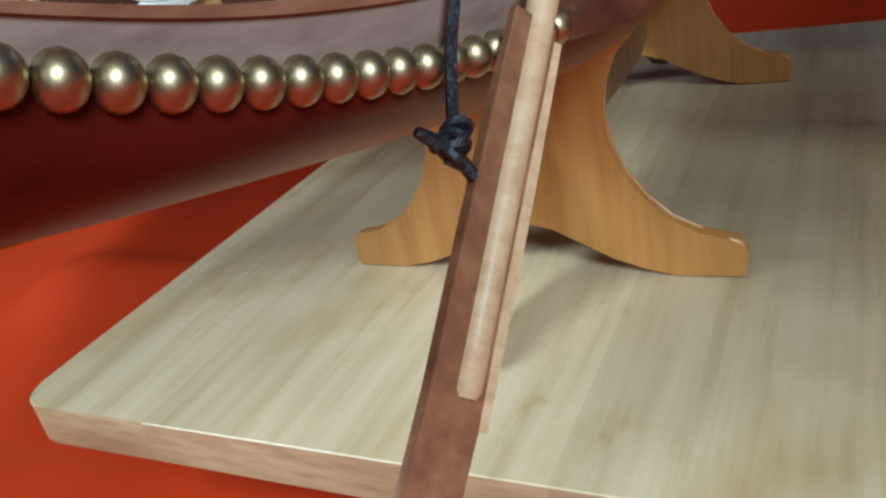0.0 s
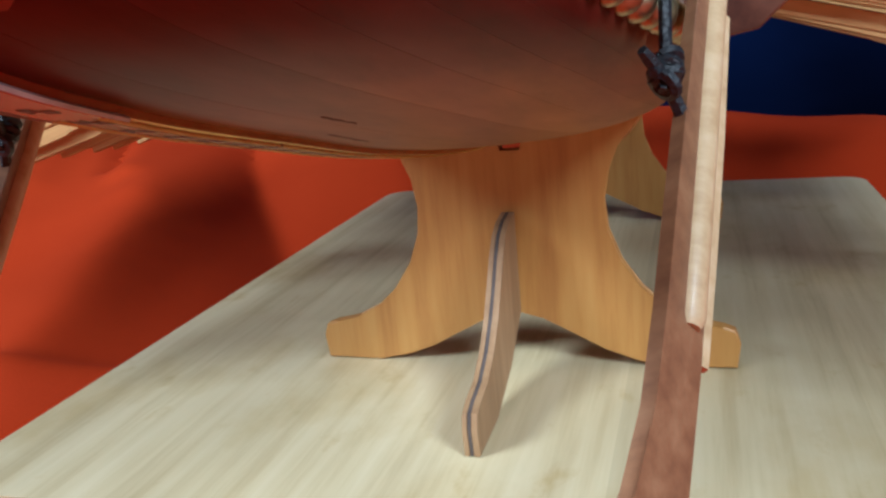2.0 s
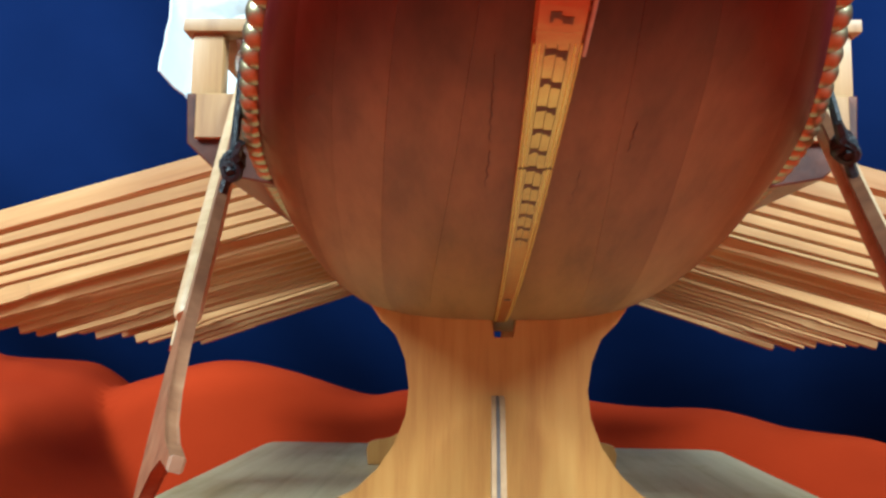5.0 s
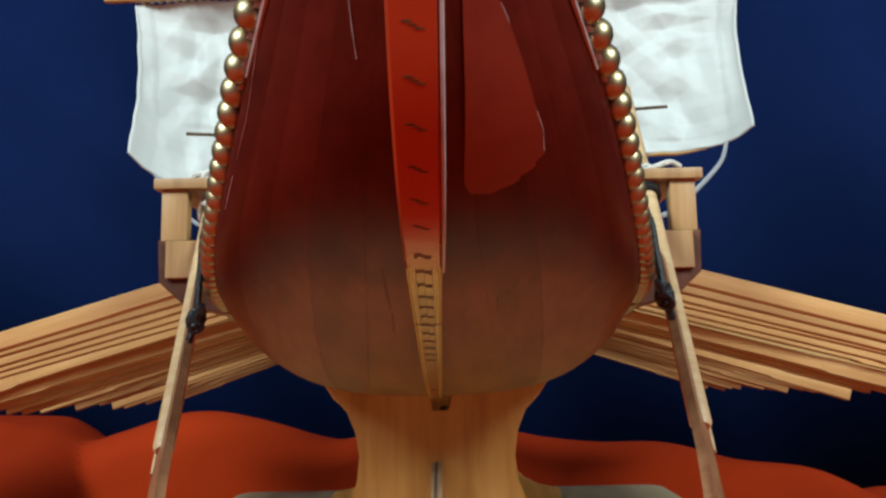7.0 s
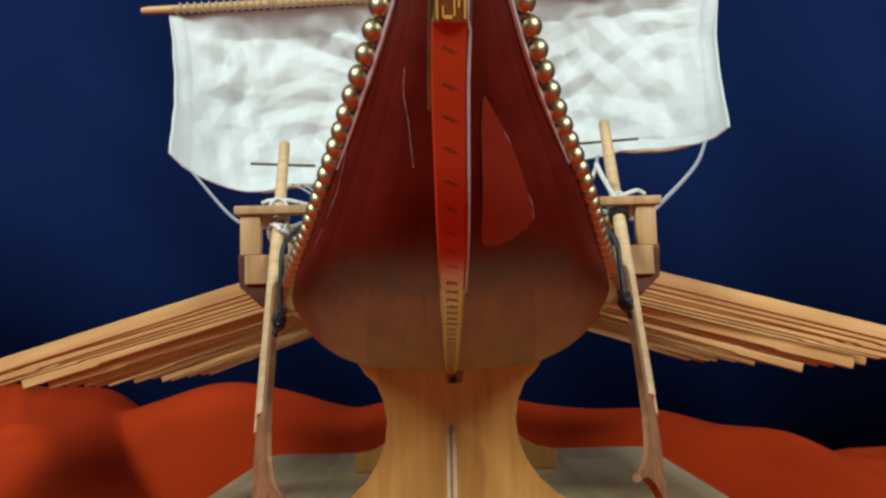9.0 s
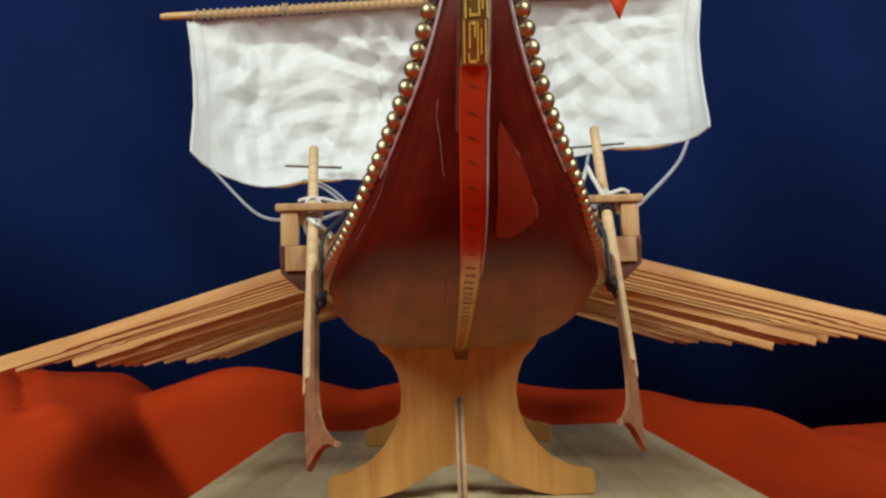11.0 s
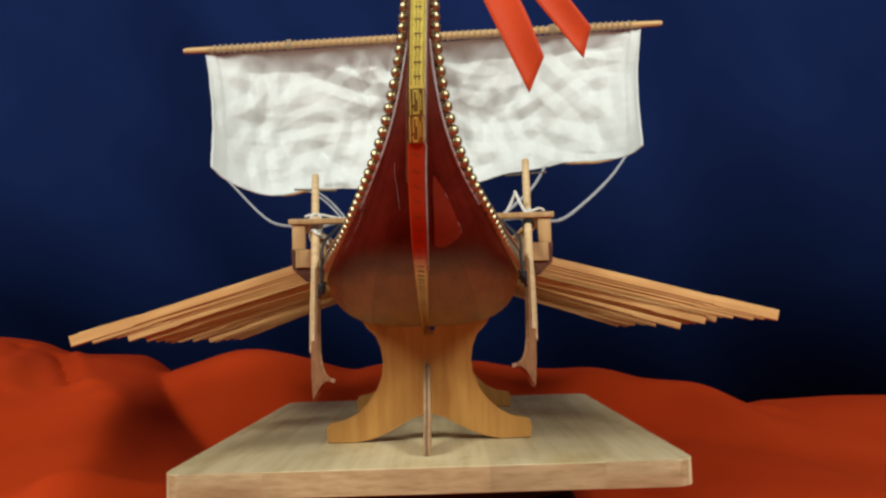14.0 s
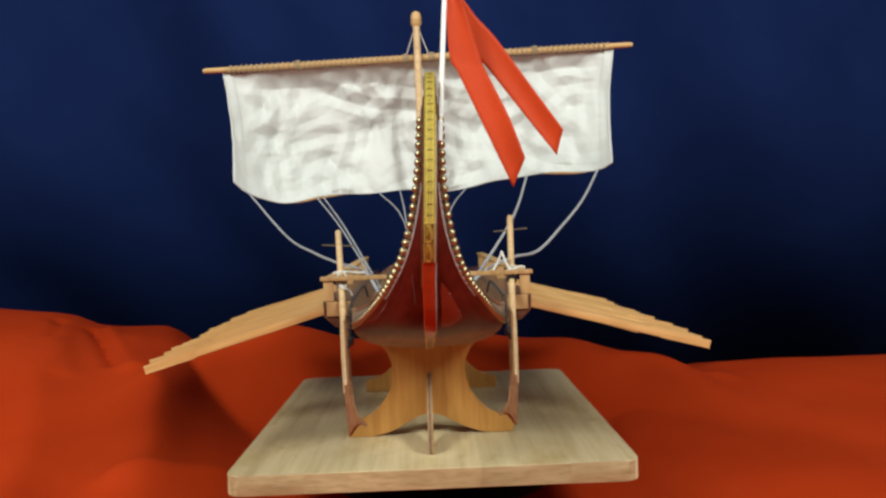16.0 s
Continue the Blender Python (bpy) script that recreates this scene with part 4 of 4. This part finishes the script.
# ---- mast, yard and sail ----
mast = thing("mast", "slender pale wooden mast", "mast", (0.0008, 0.314, 0.112))
part("pole", tube([(0, 0, 0), (0, 0, 0.10), (-0.0005, 0.001, 0.22), (-0.001, 0.002, 0.311)], [0.0052, 0.0050, 0.0045, 0.0040], 14), DOWEL, mast)
part("mast_head", tube([(-0.001, 0.002, 0.310), (-0.001, 0.002, 0.313), (-0.001, 0.002, 0.322), (-0.001, 0.002, 0.326), (-0.001, 0.002, 0.328)], [0.0040, 0.0062, 0.0062, 0.0048, 0.0015], 14), SPAR, mast)
YL, YR = Vector((-0.254, 0.320, 0.379)), Vector((0.257, 0.324, 0.394))
yard = thing("yard", "brown wooden yard wound with cord", "yard", YL.lerp(YR, 0.5))
mid = YL.lerp(YR, 0.5)
part("spar", tube([YL - mid, YL.lerp(YR, 0.01) - mid, YL.lerp(YR, 0.5) - mid, YL.lerp(YR, 0.99) - mid, YR - mid], [0.0026, 0.0033, 0.0041, 0.0033, 0.0026], 12), SPAR, yard)
yd = (YR - YL).normalized()
ya = yd.cross(Vector((0, 0, 1))).normalized()
yb = yd.cross(ya)
coil = []
for k in range(74 * 10):
    a = 2 * math.pi * k / 10
    coil.append(YL.lerp(YR, 0.055 + 0.89 * k / 740) - mid + (ya * math.cos(a) + yb * math.sin(a)) * 0.0041)
part("winding", tube(coil, 0.0011, 5), CORD_TAN, yard, "hemp cord wound along the yard")
for f in (0.22, 0.47, 0.53, 0.77):
    ring = [YL.lerp(YR, f) - mid + (ya * math.cos(a) + yb * math.sin(a)) * 0.0055 + yd * 0.0018 * math.sin(1.5 * a) for a in (2 * math.pi * j / 12 for j in range(37))]
    part("lashing", tube(ring, 0.0010, 5), CORD_TAN, yard)

FOOT = [(0.0, 0.2360), (0.018, 0.2265), (0.05, 0.2180), (0.11, 0.2125), (0.18, 0.2175), (0.28, 0.2215), (0.43, 0.2245), (0.55, 0.2235), (0.64, 0.2260), (0.71, 0.2335), (0.78, 0.2375), (0.85, 0.2385), (0.94, 0.2390), (0.98, 0.2410), (1.0, 0.2460)]


# direction, spacing, height and shift of the creases in the cloth
CREASES = [(0.35, 0.066, 0.0037, 0.1), (1.05, 0.050, 0.0035, 0.6), (1.57, 0.058, 0.0031, 0.3), (2.15, 0.052, 0.0037, 0.8), (2.75, 0.075, 0.0037, 0.45),
           (0.75, 0.031, 0.0041, 0.2), (1.35, 0.027, 0.0037, 0.9), (1.85, 0.029, 0.0041, 0.55), (2.45, 0.033, 0.0041, 0.05), (0.2, 0.020, 0.0028, 0.7), (2.9, 0.018, 0.0026, 0.4)]


def sail_point(u, v):
    """u across from -x to +x, v down from the yard to the foot."""
    top = YL.lerp(YR, 0.045 + 0.91 * u) + Vector((0, 0.001, -0.0035))
    fx = -0.211 + 0.426 * u
    fz = ease(FOOT, u)[0] + 0.008 - 0.003 * u
    fy = 0.266 - 0.004 * u + 0.070 * math.sin(math.pi * u) ** 0.8
    p = top.lerp(Vector((fx, fy, fz)), v)
    p.y += 0.016 * math.sin(math.pi * v) * (0.45 + 0.55 * math.sin(math.pi * u))
    pull = v * (1 - v) * 4
    p.x += (0.5 - u) * 0.004 * pull
    x, z = 0.41 * u, 0.15 * v
    n = 0.003 * noise.noise((x * 9, z * 14, 0.3)) + 0.001 * noise.noise((x * 26, z * 30, 2.3))
    for k, (turn, length, height, shift) in enumerate(CREASES):
        t = (x * math.cos(turn) + z * math.sin(turn)) / length + shift + 0.55 * noise.noise((x * 13, z * 13, 3.0 * k))
        tri = 2 * abs(t - math.floor(t) - 0.5)
        n += 1.3 * height * (1 - math.sqrt(tri * tri + 0.0005)) * max(0.0, 0.55 + 1.1 * noise.noise((x * 16, z * 16, 50 + 7.0 * k)))
    edge = min(1.0, 8 * v) * min(1.0, 12 * u, 12 * (1 - u))
    p.y += n * (0.25 + 0.75 * edge)
    if u < 0.022 or u > 0.978:
        p.y -= 0.0016
    p.z += 0.0012 * math.sin(31 * u) * v
    return p


def sail_cloth():
    bm = bmesh.new()
    nu, nv = 300, 120
    grid = [[bm.verts.new(sail_point(i / nu, k / nv) - mid) for k in range(nv + 1)] for i in range(nu + 1)]
    for a, b in zip(grid, grid[1:]):
        for k in range(nv):
            bm.faces.new((a[k], b[k], b[k + 1], a[k + 1]))
    return bm


sail = thing("sail", "wrinkled white cotton square sail laced to the yard", "sail", mid)
canvas = part("canvas", sail_cloth(), SAIL, sail)
canvas.modifiers.new("cloth", "SOLIDIFY").thickness = 0.0003
edge_line = [sail_point(0, k / 40) - mid for k in range(41)] + [sail_point(k / 60, 1) - mid for k in range(1, 61)] + [sail_point(1, 1 - k / 40) - mid for k in range(1, 41)]
part("hem", tube(edge_line, 0.0011, 6), SAIL, sail)
for u0, u1 in ((0.14, 0.27), (0.83, 0.945)):
    fold = [sail_point(u0 + (u1 - u0) * k / 10, 1) - mid + Vector((0, 0.0012, -0.0012)) for k in range(11)]
    part("foot_fold", tube(fold, [0.0006 + 0.0016 * math.sin(math.pi * k / 10) for k in range(11)], 7), SPAR, sail, "tan strip showing under the sail's foot")

# rigging
ROPES = [([sail_point(0.03, 1), (-0.141, 0.19, 0.181), (-0.104, 0.12, 0.165), (-0.075, 0.06, 0.157), (-0.046, -0.01, 0.152), (-0.034, -0.028, 0.136)], 0.0011),
         ([sail_point(0.97, 1), (0.167, 0.19, 0.208), (0.135, 0.14, 0.180), (0.106, 0.09, 0.160), (0.078, 0.04, 0.157), (0.052, -0.01, 0.150), (0.036, -0.028, 0.138)], 0.0013),
         ([sail_point(0.20, 1), (-0.080, 0.15, 0.187), (-0.034, -0.02, 0.137)], 0.0008), ([sail_point(0.215, 1), (-0.076, 0.15, 0.187), (-0.032, -0.016, 0.137)], 0.0008),
         ([sail_point(0.79, 1), (0.090, 0.15, 0.192), (0.036, -0.03, 0.137)], 0.0013),
         ([sail_point(0.37, 1), (-0.018, 0.15, 0.192), (0.000, -0.01, 0.113)], 0.0007), ([sail_point(0.43, 1), (-0.016, 0.15, 0.195), (-0.004, 0.02, 0.113)], 0.0007),
         ([sail_point(0.62, 1), (0.026, 0.15, 0.195), (0.006, 0.0, 0.113)], 0.0007)]
for pts, r in ROPES:
    cord("sheet_rope", [tuple(p) for p in pts], r, CORD_GREY, "pale grey cotton rigging rope led from sail to deck", group="rigging ropes")
for sx in (-1, 1):
    cord("halyard", [(0, 0.3155, 0.426), (sx * 0.007, 0.318, 0.407), (sx * 0.0135, 0.322, 0.3895)], 0.0006, CORD_WHITE, "thin pale halyard from mast head to yard", group="halyards")
for side in (-1, 1):
    bitt = thing("rope_coil", "white rope ends tied to a wooden cleat on deck", "rope coil", (CX + side * 0.034, -0.03, 0.1135), "deck cleats")
    part("cleat", box(-0.003, 0.003, -0.010, 0.010, -0.0005, 0.022, 0.001), SPAR, bitt)
    for k in range(4):
        ring = [(0.0048 * math.cos(a), 0.0116 * math.sin(a), 0.012 + 0.0024 * k + 0.0006 * math.sin(3 * a + k)) for a in (2 * math.pi * j / 16 for j in range(17))]
        part("loop", tube(ring, 0.0012, 6), CORD_WHITE, bitt)

# ---- pennant ----
flag = thing("pennant", "red satin ribbon pennant with two swallow tails on a white staff", "flag", (0.009, -0.1845, 0.235))
F0 = Vector((0.009, -0.1845, 0.235))
STAFF_LOW, STAFF_TOP = Vector((0.0115, -0.1845, 0.235)), Vector((0.0225, -0.092, 0.362))
part("staff", tube([STAFF_LOW - F0, STAFF_LOW.lerp(STAFF_TOP, 0.5) - F0, STAFF_TOP - F0], 0.0017, 10), WHITE, flag, "thin white staff")


def ribbon(rows, back=0.0):
    """A band of cloth from rows of (one edge, other edge)."""
    a = curve_points([r[0] for r in rows], 6)
    b = curve_points([r[1] for r in rows], 6)
    bm = bmesh.new()
    n = 8
    grid = []
    for k, (p, q) in enumerate(zip(a, b)):
        f = k / (len(a) - 1)
        line = []
        for j in range(n + 1):
            e = p.lerp(q, j / n)
            e.y += 0.0012 * math.sin(math.pi * j / n) * (1 - 0.3 * f) + 0.0006 * math.sin(7 * f + 0.5 * j)
            e.y += back * min(1.0, 4 * f)
            line.append(bm.verts.new(e - F0))
        grid.append(line)
    for r0, r1 in zip(grid, grid[1:]):
        for j in range(n):
            bm.faces.new((r0[j], r0[j + 1], r1[j + 1], r1[j]))
    return bm


TAIL_NEAR = [((0.0215, -0.097, 0.352), (0.0300, -0.093, 0.352)), ((0.0230, -0.097, 0.304), (0.0446, -0.092, 0.3020)), ((0.0290, -0.096, 0.290), (0.0484, -0.093, 0.2920)),
             ((0.0472, -0.095, 0.249), (0.0629, -0.095, 0.2600)), ((0.0642, -0.095, 0.211), (0.0732, -0.095, 0.2310))]
TAIL_FAR = [((0.0225, -0.094, 0.352), (0.0285, -0.089, 0.352)), ((0.0286, -0.092, 0.318), (0.0426, -0.089, 0.3330)), ((0.0456, -0.091, 0.301), (0.0572, -0.090, 0.3160)),
            ((0.0707, -0.090, 0.268), (0.0823, -0.090, 0.2800)), ((0.0972, -0.090, 0.233), (0.1022, -0.090, 0.2510))]
for rows, back in ((TAIL_NEAR, 0.0), (TAIL_FAR, 0.006)):
    tail = part("tail", ribbon(rows, back), RED, flag)
    tail.modifiers.new("cloth", "SOLIDIFY").thickness = 0.0004

# ---- small repeats last ----
for side in (-1, 1):
    bead_row(side)

# the ship lies a degree askew on its stand
for ob in [o for o in scene.objects if o.parent is None and o.name.split(".")[0] in ("model_ship", "oar", "pennant", "rope_coil")]:
    ob.matrix_basis = ASKEW @ ob.matrix_basis
